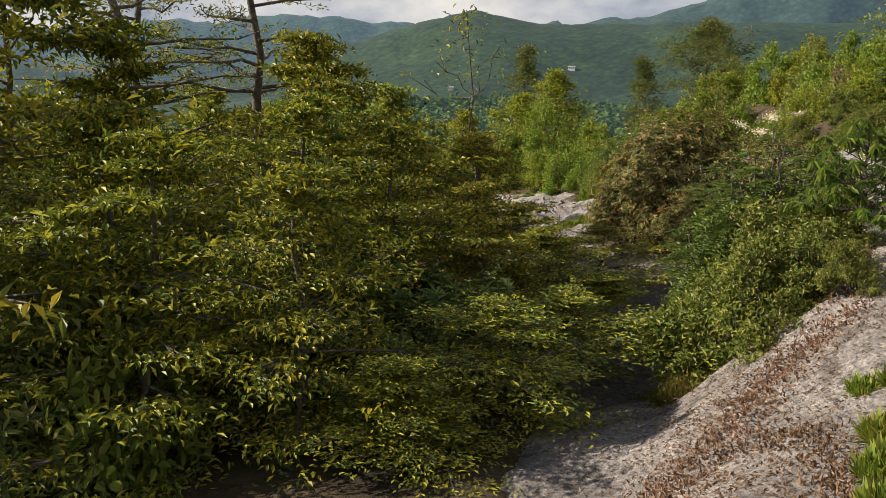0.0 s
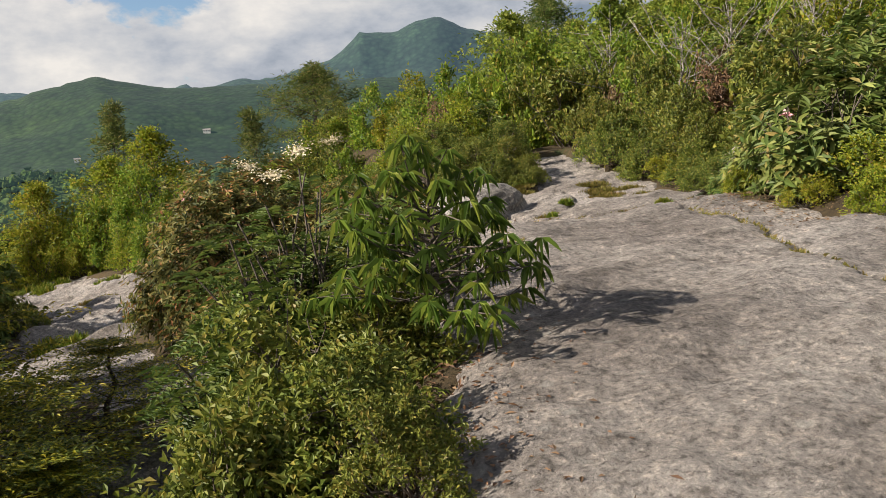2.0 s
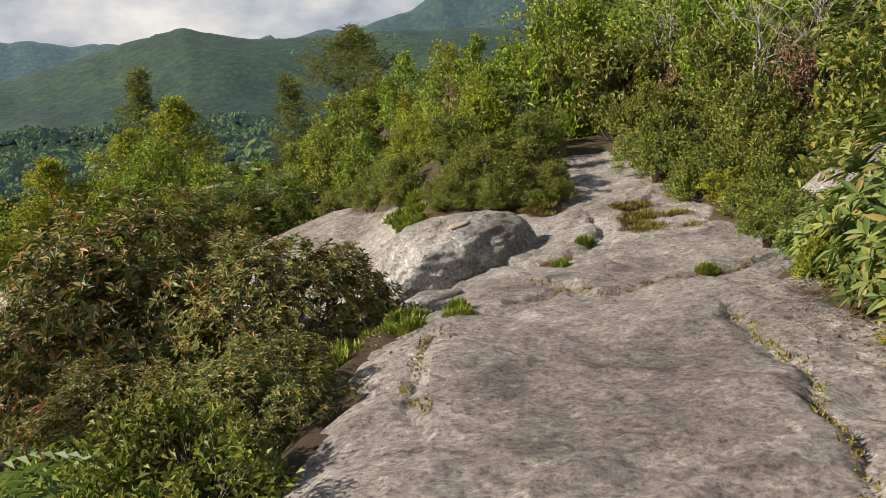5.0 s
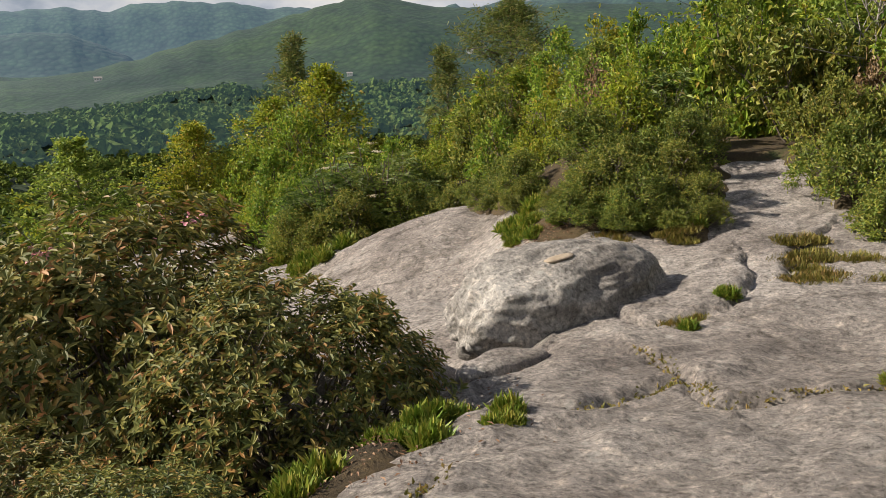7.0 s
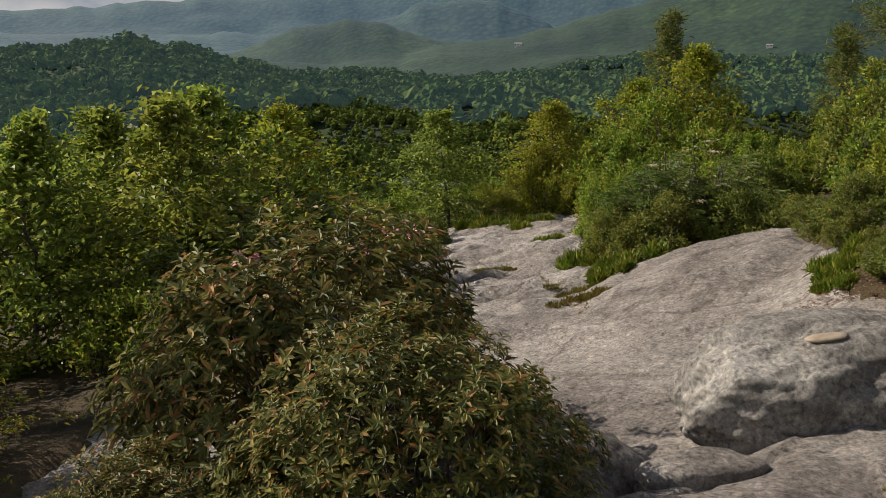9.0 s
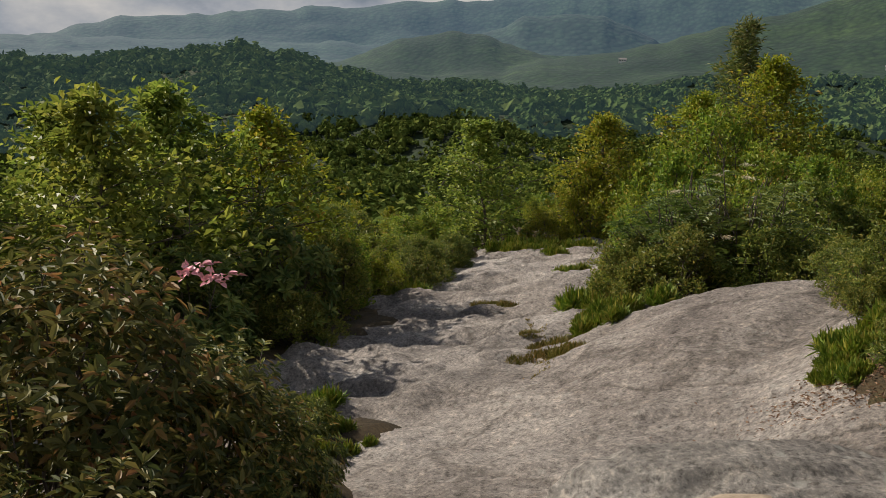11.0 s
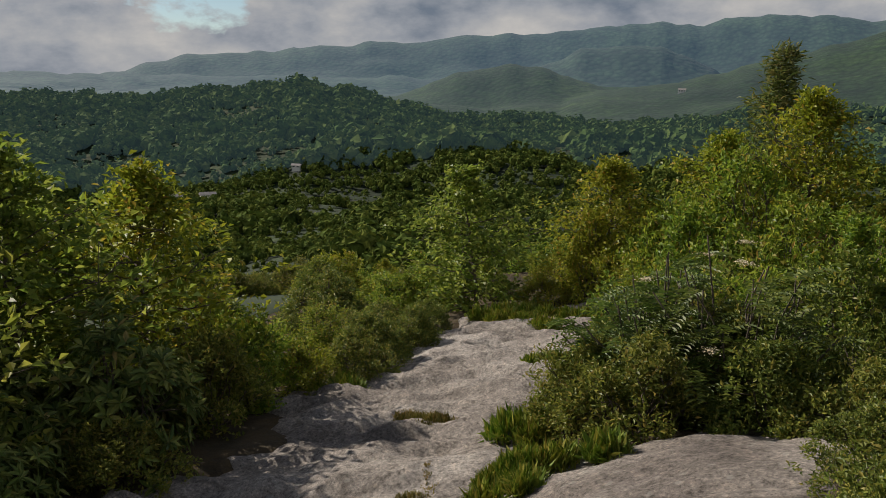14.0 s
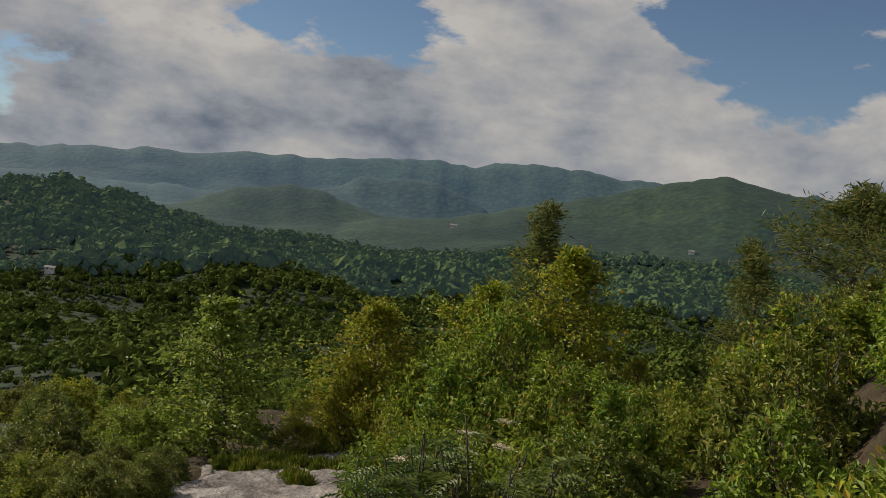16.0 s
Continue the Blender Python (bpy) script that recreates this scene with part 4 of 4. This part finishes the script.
# the clump between path and dome
for k, x, y, s, t in (("heath", 1.35, 15.6, .5, .9), ("heath", 1.4, 15.05, .5, .9), ("heath", 1.85, 14.95, .6, .9), ("heath", 2.35, 15.1, .45, 1.0), ("heath", 1.1, 15.15, .32, .9), ("heath", 2.42, 14.85, .32, .9), ("heath", -0.2, 17.4, .5, .8), ("heath", 0.05, 16.8, .42, .8), ("heath", 1.7, 15.7, .55, 1.0), ("heath", 1.6, 15.3, .72, .85), ("heath", 2.1, 15.6, .7, .85), ("heath", 0.5, 16.3, .6, .9), ("heath", 1.35, 16.2, .85, .8), ("heath", 2.1, 16.6, .8, .9), ("yellow", 1.5, 17.4, .9, 1.05),
                      ("yellow", 0.75, 17.5, .8, .95), ("heath", 2.2, 17.6, .8, 1.0), ("rhodo", 1.9, 18.4, .9, 1.0), ("heath", 0.2, 18.2, .8, .9), ("shrub", 1.0, 18.8, .95, 1.0), ("heath", 0.55, 16.0, .38, 1), ("heath", 1.3, 14.8, .4, .8), ("heath", 1.75, 14.72, .42, .8), ("heath", 2.15, 14.72, .35, .8), ("heath", -2.15, 13.56, .4, .8)):
    place(k, x, y, s, t)

# bushes behind the dome, mountain ash among them
for k, x, y, s, t in (("heath", -3.1, 18.7, .9, 1), ("heath", -2.4, 18.4, .9, 1), ("heath", -1.6, 18.9, .9, 1.1), ("heath", -1.0, 18.9, .8, 1.0), ("heath", -0.4, 19.4, .9, 1.0), ("shrub", 0.1, 19.2, .9, 1.0), ("heath", -3.4, 19.5, 1.0, 1.1), ("heath", -2.2, 19.4, 1.0, 1.1), ("shrub", -3.9, 20.3, 1.0, 1), ("heath", -1.8, 20.1, .9, 1.1),
                      ("shrub", -3.0, 20.6, 1.1, 1.1), ("shrub", -4.9, 21.5, 1.1, 1.0), ("heath", -4.0, 21.7, 1.1, 1.1), ("yellow", -5.9, 23.0, 1.0, 1.0)):
    place(k, x, y, s, t)
place("ash", -2.9, 19.2, 1.4, 1.0)
ash = place("ash", -2.2, 19.2, 1.4, 1.05)
for x, y, z in ((-2.46, 19.7, 0.80), (-2.2, 19.3, 0.72), (-2.75, 19.6, 0.66), (-2.08, 18.75, 0.15), (-2.9, 19.0, 0.5)):
    bloom(ash, x, y, z, CREAM_HEAD, "flat cream flower head")

# right of the path
for k, x, y, s, t in (("rhodo", 4.1, 9.45, 1.05, .98), ("rhodo", 4.65, 10.1, 1.1, 1.05), ("rhodo", 4.2, 10.5, .85, .95), ("yellow", 4.15, 8.55, .6, .7), ("yellow", 4.7, 8.2, .6, .8), ("rhodo", 5.1, 9.2, 1.0, .9), ("yellow", 4.35, 7.6, .5, .7), ("yellow", 5.2, 7.3, .6, .8),
                      ("yellow", 3.85, 8.2, .4, .8), ("yellow", 3.95, 7.5, .45, .8), ("yellow", 4.3, 6.7, .5, .8), ("yellow", 3.7, 8.9, .32, .8), ("heath", 4.05, 12.2, .5, .8), ("rhodo", 4.15, 11.5, .5, .8), ("yellow", 3.65, 10.2, .3, .8), ("heath", 3.95, 14.7, .7, .9), ("heath", 3.75, 15.6, .85, 1.0), ("heath", 4.5, 14.4, .9, 1), ("heath", 4.6, 15.4, 1.1, 1.1), ("heath", 3.7, 16.6, .9, 1.2), ("yellow", 4.1, 14.2, .5, .6), ("heath", 5.3, 14.0, 1.0, 1), ("heath", 4.5, 16.6, 1.2, 1.3), ("heath", 4.3, 13.3, .7, .9)):
    ob = place(k, x, y, s, t)
    if (x, y) == (4.1, 9.45):
        bloom(ob, 3.72, 9.36, 1.38, PINK_HEAD, "pink rhododendron bloom", 0.75)

# dark trees and shrubs left of the lower shelf
for k, x, y, s, t in (("tree", -7.6, 15.4, 1.0, 1), ("tree", -8.6, 14.2, 1.0, 1), ("ytree", -7.9, 16.6, 1.05, 1), ("tree", -6.4, 13.9, .95, 1.0), ("tree", -9.3, 15.8, .95, 1), ("rhodo", -5.5, 14.3, 1.1, 1.1), ("rhodo", -6.0, 15.6, 1.2, 1.2), ("heath", -5.3, 15.5, .8, .9),
                      ("heath", -6.6, 16.8, 1.1, 1.1), ("shrub", -7.4, 17.6, 1.0, 1), ("rhodo", -5.6, 13.3, 1.0, 1.1), ("rhodo", -6.4, 14.6, 1.3, 1.3), ("yellow", -7.6, 18.4, .7, .8), ("heath", -7.6, 19.2, .9, .9), ("heath", -8.3, 19.9, .95, .9), ("heath", -8.9, 20.9, .9, .9),
                      ("shrub", -9.4, 19.8, .8, .8), ("heath", -10.6, 21.0, .8, .7), ("heath", -11.4, 22.4, .8, .7), ("yellow", -10.4, 19.2, .7, .8), ("heath", -12.0, 20.6, .8, .7), ("shrub", -12.6, 23.6, .8, .7), ("heath", -11.9, 25.4, .7, .8), ("yellow", -11.0, 17.6, .8, .8), ("heath", -12.4, 18.6, .9, .8), ("heath", -9.8, 22.0, .8, .8), ("yellow", -9.2, 18.4, .9, .9), ("shrub", -5.0, 12.6, 1.0, 1.0), ("tree", -6.9, 12.2, .9, 1), ("tree", -8.6, 11.9, 1.05, 1)):
    place(k, x, y, s, t)

# the edge beyond the shelf
place("tree", -11.2, 24.3, 1.0, .9, variant=1)
place("pine", -8.75, 29.7, 1.0, 1.0)
place("ytree", -7.3, 29.2, 1.25, 1.05)
place("umbrella", -2.6, 30.6, 1.0, 1.0)
place("pine", -4.6, 33.0, .9, 1.0)
for k, x, y, s, t in (("yellow", -9.4, 25.6, 1.2, 1.3), ("yellow", -8.6, 26.0, 1.3, 1.3), ("yellow", -10.0, 25.0, .8, .8), ("shrub", -7.6, 26.0, 1.5, 1.3), ("ytree", -9.6, 26.2, 1.0, 1.0), ("ytree", -8.2, 27.4, 1.1, 1), ("shrub", -6.6, 26.6, 1.5, 1.3), ("yellow", -8.2, 25.3, .9, .9)):
    place(k, x, y, s, t)

# the heath and scrub that fill the hilltop, thicker and taller up the bank
TAKEN = [(o.matrix_basis.translation.x, o.matrix_basis.translation.y) for o in scene.objects if o.parent is None and o.type == "EMPTY"]


def scatter():
    taken = list(TAKEN)
    for i in range(5200):
        x, y = rng.uniform(-20, 19), rng.uniform(5.5, 50)
        if x < 3.6 and y < 18.5 or (x < -4.5 and y < 24.5):
            continue
        if x < 4.6 + max(0.0, 9 - y) * 0.5 and y < 13:
            continue
        if off_rock(np.array(x), np.array(y)) < 0.6:
            continue
        if abs(x - (2.95 - 0.02 * (y - 17))) < 0.6 and y < 19.5:      # the trodden path goes on between the bushes
            continue
        if x < -8 - 0.35 * (y - 24) and y > 30:
            continue
        up = x > 2.5 and y > 14 or x > 4.6
        gap = 0.78 + 0.014 * y + (0.0 if up else 0.15)
        if min((x - a) ** 2 + (y - b) ** 2 for a, b in taken) < gap * gap:
            continue
        taken.append((x, y))
        r = rng.uniform()
        near = (x < 6.5 and y < 19) or y < 13.5
        if up:
            d = sstep(15, 28, y + 0.6 * (x - 4))
            if r < 0.10 + 0.16 * d and not near:
                place("tree" if r < 0.12 else "ytree", x, y, rng.uniform(0.5, 0.7) + 0.35 * d, 1.0)
            elif r < 0.36:
                place("far_rhodo", x, y, rng.uniform(1.0, 1.4), rng.uniform(1.0, 1.3) + 0.3 * d)
            elif r < 0.56:
                place("far_heath", x, y, rng.uniform(1.0, 1.4), rng.uniform(1.0, 1.3) + 0.3 * d)
            elif r < 0.66:
                place("far_yellow", x, y, rng.uniform(1.0, 1.4), rng.uniform(1.0, 1.3) + 0.3 * d)
            elif r < 0.975 or near:
                place("far_shrub", x, y, rng.uniform(1.0, 1.5), rng.uniform(1.0, 1.4) + 0.3 * d)
            else:
                place("umbrella", x, y, rng.uniform(0.7, 0.95), 1.0)
        else:
            k = "far_shrub" if r < 0.4 else "far_yellow" if r < 0.62 else "far_heath" if r < 0.9 else "ytree"
            low = 0.5 if x < -9.8 else 1.0
            place(k, x, y, (rng.uniform(0.5, 0.7) if k == "ytree" else rng.uniform(0.95, 1.35)) * low, rng.uniform(0.9, 1.2))


scatter()
place("umbrella", 4.6, 29.6, 1.1, 1.0)


def slope_scrub():
    """Low scrub where the hilltop falls away to the valley."""
    done = []
    for i in range(900):
        x, y = rng.uniform(-30, -10.5), rng.uniform(11, 42)
        if off_rock(np.array(x), np.array(y)) < 0.7 or x > -12.5 and y < 26 and y > 16:
            continue
        if done and min((x - a) ** 2 + (y - b) ** 2 for a, b in done) < 1.7 ** 2:
            continue
        done.append((x, y))
        place(("far_heath", "far_shrub", "far_heath", "far_yellow")[int(rng.integers(4))], x, y, rng.uniform(0.8, 1.25), rng.uniform(0.7, 0.95))


slope_scrub()
for x, y, s in ((5.3, 16.2, .9), (6.1, 17.6, 1.1), (4.2, 18.0, .9), (1.2, 17.9, .8), (7.2, 18.5, 1.0), (-5.2, 26.0, .9)):
    place("rust", x, y, s, 1.3, z=float(soil_height(np.array(x), np.array(y))) + 0.35)
for x, y, s in ((5.0, 17.2, 1.1), (5.9, 16.8, 1.2), (6.6, 15.6, 1.1), (7.6, 17.0, 1.3), (4.4, 19.3, 1.2), (8.4, 19.5, 1.4)):
    place("deadwood", x, y, s, 1.0)

for head in BLOOMS:
    set_bloom(*head)

# ---- grass and moss ----
TUFTS = [make_grass("grass_tuft", "tuft of green grass in a rock seam") for _ in range(2)] + [make_grass("grass_tuft", "dry yellow-green tuft on the rock", MOSS, 420, 0.18, 0.035)]


def tuft(x, y, kind, size):
    p = TUFTS[kind]
    z = float(np.maximum(rock_height(np.array(x), np.array(y)), soil_height(np.array(x), np.array(y))))
    m = pose(x, y, z, 0, 0, rng.uniform(0, 360)) @ Matrix.Diagonal((size, size, size, 1))
    if p.name not in used:
        used.add(p.name)
        p.matrix_basis = m
        return
    s = p.scale[0]
    copy_thing(p, m @ Matrix.Diagonal((1 / s, 1 / s, 1 / s, 1)))


for cx, cy, rx, ry, n, kind, size in ((3.25, 11.06, .06, .04, 2, 0, .5), (2.34, 12.4, .05, .05, 2, 0, .42), (2.55, 12.9, .1, .05, 2, 0, .5), (3.25, 13.75, .38, .35, 14, 2, .9), (3.1, 14.3, .2, .15, 5, 2, .8), (1.3, 10.3, .25, .18, 9, 0, .62), (1.6, 10.4, .1, .1, 3, 1, .5),
                                      (0.75, 15.4, .22, .2, 9, 1, .9), (2.1, 14.8, .3, .15, 9, 0, .6), (-2.3, 17.3, .3, .5, 18, 0, 1.1), (-3.4, 18.4, .3, .3, 8, 0, 1.5), (-5.0, 18.3, .3, .12, 6, 2, 1.3), (-9.0, 23.6, 1.0, .5, 26, 1, 1.6), (-5.9, 20.9, .25, .2, 6, 1, 1.2),
                                      (-2.9, 14.05, .4, .15, 8, 1, 1.1), (-3.6, 13.4, .25, .12, 5, 0, 1.3), (1.12, 3.4, .12, .5, 7, 1, .7), (1.1, 2.4, .1, .4, 5, 0, .6), (-7.2, 18.7, .3, .3, 6, 0, 1.3), (-1.9, 15.9, .5, .12, 6, 2, .9), (0.3, 5.5, .5, .5, 8, 2, 1.2), (1.9, 14.55, .45, .1, 8, 2, .9), (1.05, 14.95, .2, .1, 6, 1, .6), (0.7, 15.15, .2, .15, 6, 0, .6), (1.05, 9.75, .15, .3, 8, 1, .7), (-2.6, 16.4, .3, .2, 5, 2, .9), (2.3, 12.55, .12, .08, 4, 2, .7), (-1.9, 13.66, .35, .25, 12, 1, .6)):
    for _ in range(n):
        tuft(cx + rng.uniform(-1, 1) * rx, cy + rng.uniform(-1, 1) * ry, kind, size * (0.72 if kind < 2 else 1.0) * rng.uniform(0.7, 1.2))


def seam(name, pts, mat, label, density=190, width=0.018, height=0.028):
    """Moss and dry grass along a crack in the slab."""
    P = []
    for (ax, ay), (bx, by) in zip(pts, pts[1:]):
        n = int(density * math.hypot(bx - ax, by - ay))
        t = rng.uniform(0, 1, n)
        x, y = ax + (bx - ax) * t, ay + (by - ay) * t
        wob = 0.06 * vnoise(x * 4, y * 4, 77)
        P.append(np.stack([x + wob + rng.normal(0, width, n), y + wob + rng.normal(0, width, n)], 1))
    P = np.concatenate(P)
    z = rock_height(P[:, 0], P[:, 1])
    P = np.column_stack([P, z - 0.006])
    n = len(P)
    V, F = leaf_arrays(P, unit(rng.normal(0, 0.8, (n, 3)) + (0, 0, 0.7)), unit(rng.normal(0, 1, (n, 3))), rng.uniform(0.5, 1.3, n) * height, 0.012, 0.3)
    ob = mesh_object(name, V.tolist(), F.tolist(), mat, smooth=False)
    tagged(ob, label, "moss", kind="stuff")


seam("moss_seam", [(2.05, 11.9), (2.3, 11.35), (2.47, 10.82), (2.85, 10.95), (3.25, 11.06), (3.55, 11.3)], MOSS, "mossy crack winding across the slab")
seam("moss_seam", [(3.05, 9.7), (3.09, 8.7), (3.02, 7.9), (2.9, 6.9), (2.95, 5.6)], MOSS, "crack with dry moss along the slab")
seam("moss_seam", [(1.56, 9.7), (1.5, 9.0), (1.62, 8.4)], MOSS, "short mossy crack in the slab")
seam("moss_seam", [(1.9, 10.6), (2.1, 11.0), (2.35, 11.2)], MOSS, "fine mossy crack in the slab", 160)
seam("moss_seam", [(-1.6, 15.3), (-2.2, 16.2), (-3.4, 17.2)], MOSS, "moss along the foot of the dome", 200)


def litter(name, cx, cy, rx, ry, n, label):
    P = np.column_stack([cx + rng.normal(0, rx, n), cy + rng.normal(0, ry, n)])
    z = np.maximum(rock_height(P[:, 0], P[:, 1]), soil_height(P[:, 0], P[:, 1]))
    P = np.column_stack([P, z + 0.004])
    V, F = leaf_arrays(P, unit(rng.normal(0, 1, (n, 3)) * (1, 1, 0.25)), unit(np.array((0, 0, 1.0)) + rng.normal(0, 0.3, (n, 3))), rng.uniform(0.015, 0.04, n), 0.012, 0.1)
    tagged(mesh_object(name, V.tolist(), F.tolist(), DRY, smooth=False), label, "leaf litter", kind="stuff")


litter("leaf_litter", 0.5, 3.6, 0.35, 1.0, 5000, "dry brown leaf litter beside the slab")
litter("leaf_litter", 1.05, 5.3, 0.2, 0.7, 700, "dry brown leaf litter under the heath")
litter("leaf_litter", 3.55, 9.3, 0.2, 0.7, 700, "dry leaves drifted along the slab's edge")
litter("leaf_litter", 1.0, 14.85, 0.3, 0.15, 900, "dry brown litter under the heath bushes")
litter("leaf_litter", 1.1, 10.2, 0.25, 0.5, 500, "dry leaves under the rhododendron")


seam("needle_litter", [(-0.15, 2.6), (0.12, 3.05), (0.45, 3.7), (0.65, 4.3), (1.0, 4.75)], DRY, "brown needle litter lying in a hollow of the slab", 1700, 0.10, 0.03)
seam("needle_litter", [(0.55, 3.5), (0.85, 3.3), (1.0, 2.7)], DRY, "brown needle litter along the slab's edge", 1300, 0.08, 0.03)

# ---- far woods and houses ----
HOMES = ((-535, 221, 11, 60), (-512, 234, 9, 75), (-550, 202, 8, 50), (-542, 312, 6, 40), (-743, 544, 8, 60), (-990, 1326, 13, 35), (-538, 1347, 9, 20), (-386, 1527, 12, 10))


def woods(name, r0, r1, count, detail, clump, size, label, mat=None):
    b = np.radians(rng.uniform(-4, 86, count))
    r = np.sqrt(rng.uniform(r0 * r0, r1 * r1, count))
    x, y = 1 - r * np.sin(b), 10 + r * np.cos(b)
    if r0 < 100:
        keep = ~((x > -14) & (y < 42) & (r < 45)) & ~((b < radians(12)) & (r < 75))
        x, y, r = x[keep], y[keep], r[keep]
    meadow = (np.hypot(x + 432, (y - 148) * 0.8) < 34) | (np.hypot(x + 480, y - 172) < 16)
    for hx, hy, *_ in HOMES:
        meadow |= np.hypot(x - hx * 0.985, y - hy * 0.985) < (8 if hx > -700 else 7)
    x, y, r = x[~meadow], y[~meadow], r[~meadow]
    z = ground_height(x, y) + 2.6 * fbm(x / 21, y / 21, 71, 2)
    s = size * rng.uniform(0.45, 1.3, len(x)) * (0.9 + 0.55 * vnoise(x / 34, y / 34, 4))
    n = len(x)
    tall = rng.uniform(0.75, 1.2, n)
    # a heart to each crown, and clumps of leaves standing proud of it
    tv, tf = crown_template(0)
    V1 = tv[None] * (rng.uniform(0.62, 0.88, (n, len(tv))) * s[:, None])[..., None]
    V1[..., 2] *= tall[:, None]
    V1 += np.stack([x, y, z + s * 0.45], 1)[:, None]
    F1 = (tf[None] + (np.arange(n) * len(tv))[:, None, None]).reshape(-1, 3)
    d = unit(rng.normal(size=(n, detail, 3)) + (0, 0, 0.45))
    knob = 0.86 + 0.22 * fbm(d[..., 0] * 2.2 + x[:, None], d[..., 1] * 2.2 + y[:, None], 17, 2)
    C = d * (knob * s[:, None])[..., None] * np.stack([np.ones(n), np.ones(n), tall], 1)[:, None] + np.stack([x, y, z + s * 0.45], 1)[:, None]
    nrm = unit(d + rng.normal(0, 0.38, d.shape))
    u = unit(np.cross(nrm, rng.normal(size=d.shape)))
    v = np.cross(nrm, u)
    k = (s[:, None] * clump * rng.uniform(0.6, 1.3, (n, detail)))[..., None]
    Q = np.stack([C - u * k, C - v * k * 0.8 + nrm * k * 0.25, C + u * k, C + v * k * 0.8 + nrm * k * 0.25], 2).reshape(-1, 3)
    i = np.arange(n * detail)[:, None] * 4 + len(V1) * len(tv)
    F2 = np.concatenate([i + (0, 1, 2), i + (0, 2, 3)])
    ob = mesh_object(name, np.concatenate([V1.reshape(-1, 3), Q]).tolist(), np.concatenate([F1, F2]).tolist(), mat or FOREST_NEAR, smooth=False)
    return tagged(ob, label, "woods", kind="stuff")


woods("near_woods", 60, 190, 1700, 150, 0.17, 2.9, "green broadleaf tree crowns below the hilltop")
woods("valley_woods", 180, 640, 13500, 26, 0.33, 3.9, "rolling broadleaf forest over the valley")
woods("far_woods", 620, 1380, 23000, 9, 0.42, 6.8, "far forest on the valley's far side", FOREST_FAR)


def house(x, y, w, d, h, turn, label):
    base = new("house")
    base.matrix_basis = pose(x, y, float(ground_height(np.array(x), np.array(y))) + HOUSE_LIFT, 0, 0, turn)

    def box(name, a, b, mat):
        v = [(X, Y, Z) for X in (a[0], b[0]) for Y in (a[1], b[1]) for Z in (a[2], b[2])]
        f = [(0, 1, 3, 2), (4, 6, 7, 5), (0, 4, 5, 1), (2, 3, 7, 6), (0, 2, 6, 4), (1, 5, 7, 3)]
        return mesh_object(name, v, f, mat, base, smooth=False)
    box("walls", (-w / 2, -d / 2, -8), (w / 2, d / 2, h), WHITEWALL)
    e = 0.6
    v = [(-w / 2 - e, -d / 2 - e, h), (w / 2 + e, -d / 2 - e, h), (w / 2 + e, d / 2 + e, h), (-w / 2 - e, d / 2 + e, h), (-w / 2 - e, 0, h + d * 0.35), (w / 2 + e, 0, h + d * 0.35)]
    mesh_object("roof", v, [(0, 1, 5, 4), (2, 3, 4, 5), (0, 4, 3), (1, 2, 5), (0, 3, 2, 1)], ROOFING, base, smooth=False)
    n = max(2, int(w / 4))
    for i in range(n):
        cx = -w / 2 + (i + 0.5) * w / n
        box("window", (cx - w / n * 0.25, -d / 2 - 0.06, h * 0.35), (cx + w / n * 0.25, -d / 2 + 0.02, h * 0.75), GLASS_DARK)
    return tagged(base, label, "house", "houses in the valley")


GLASS_DARK = plain_material("dark_window", (0.03, 0.035, 0.04), (0.05, 0.055, 0.06), 1.0, 0.15)
HOUSE_LIFT = 1.5
for x, y, w, t in HOMES:
    house(x, y, w, 0.55 * w, 0.3 * w, t, "white house on a wooded hillside" if y > 1500 else "pale farmhouse in the wooded valley")


def meadow():
    A, R = np.meshgrid(np.linspace(0, 2 * math.pi, 37)[:-1], np.linspace(0, 42, 9))
    R = R * (1 + 0.18 * np.sin(A * 3 + 1))
    X, Y = -432 + R * np.cos(A), 148 + R * np.sin(A) * 1.2
    Z = ground_height(X, Y) + 0.9
    idx = np.arange(X.size).reshape(X.shape)
    nxt = np.roll(idx, -1, axis=1)
    q = np.stack([idx[:-1], idx[1:], nxt[1:], nxt[:-1]], -1).reshape(-1, 4)
    ob = mesh_object("meadow", np.stack([X.ravel(), Y.ravel(), Z.ravel()], 1).tolist(), q.tolist(), FIELD)
    tagged(ob, "pale mown meadow in the wooded valley", "meadow", kind="structure")


meadow()
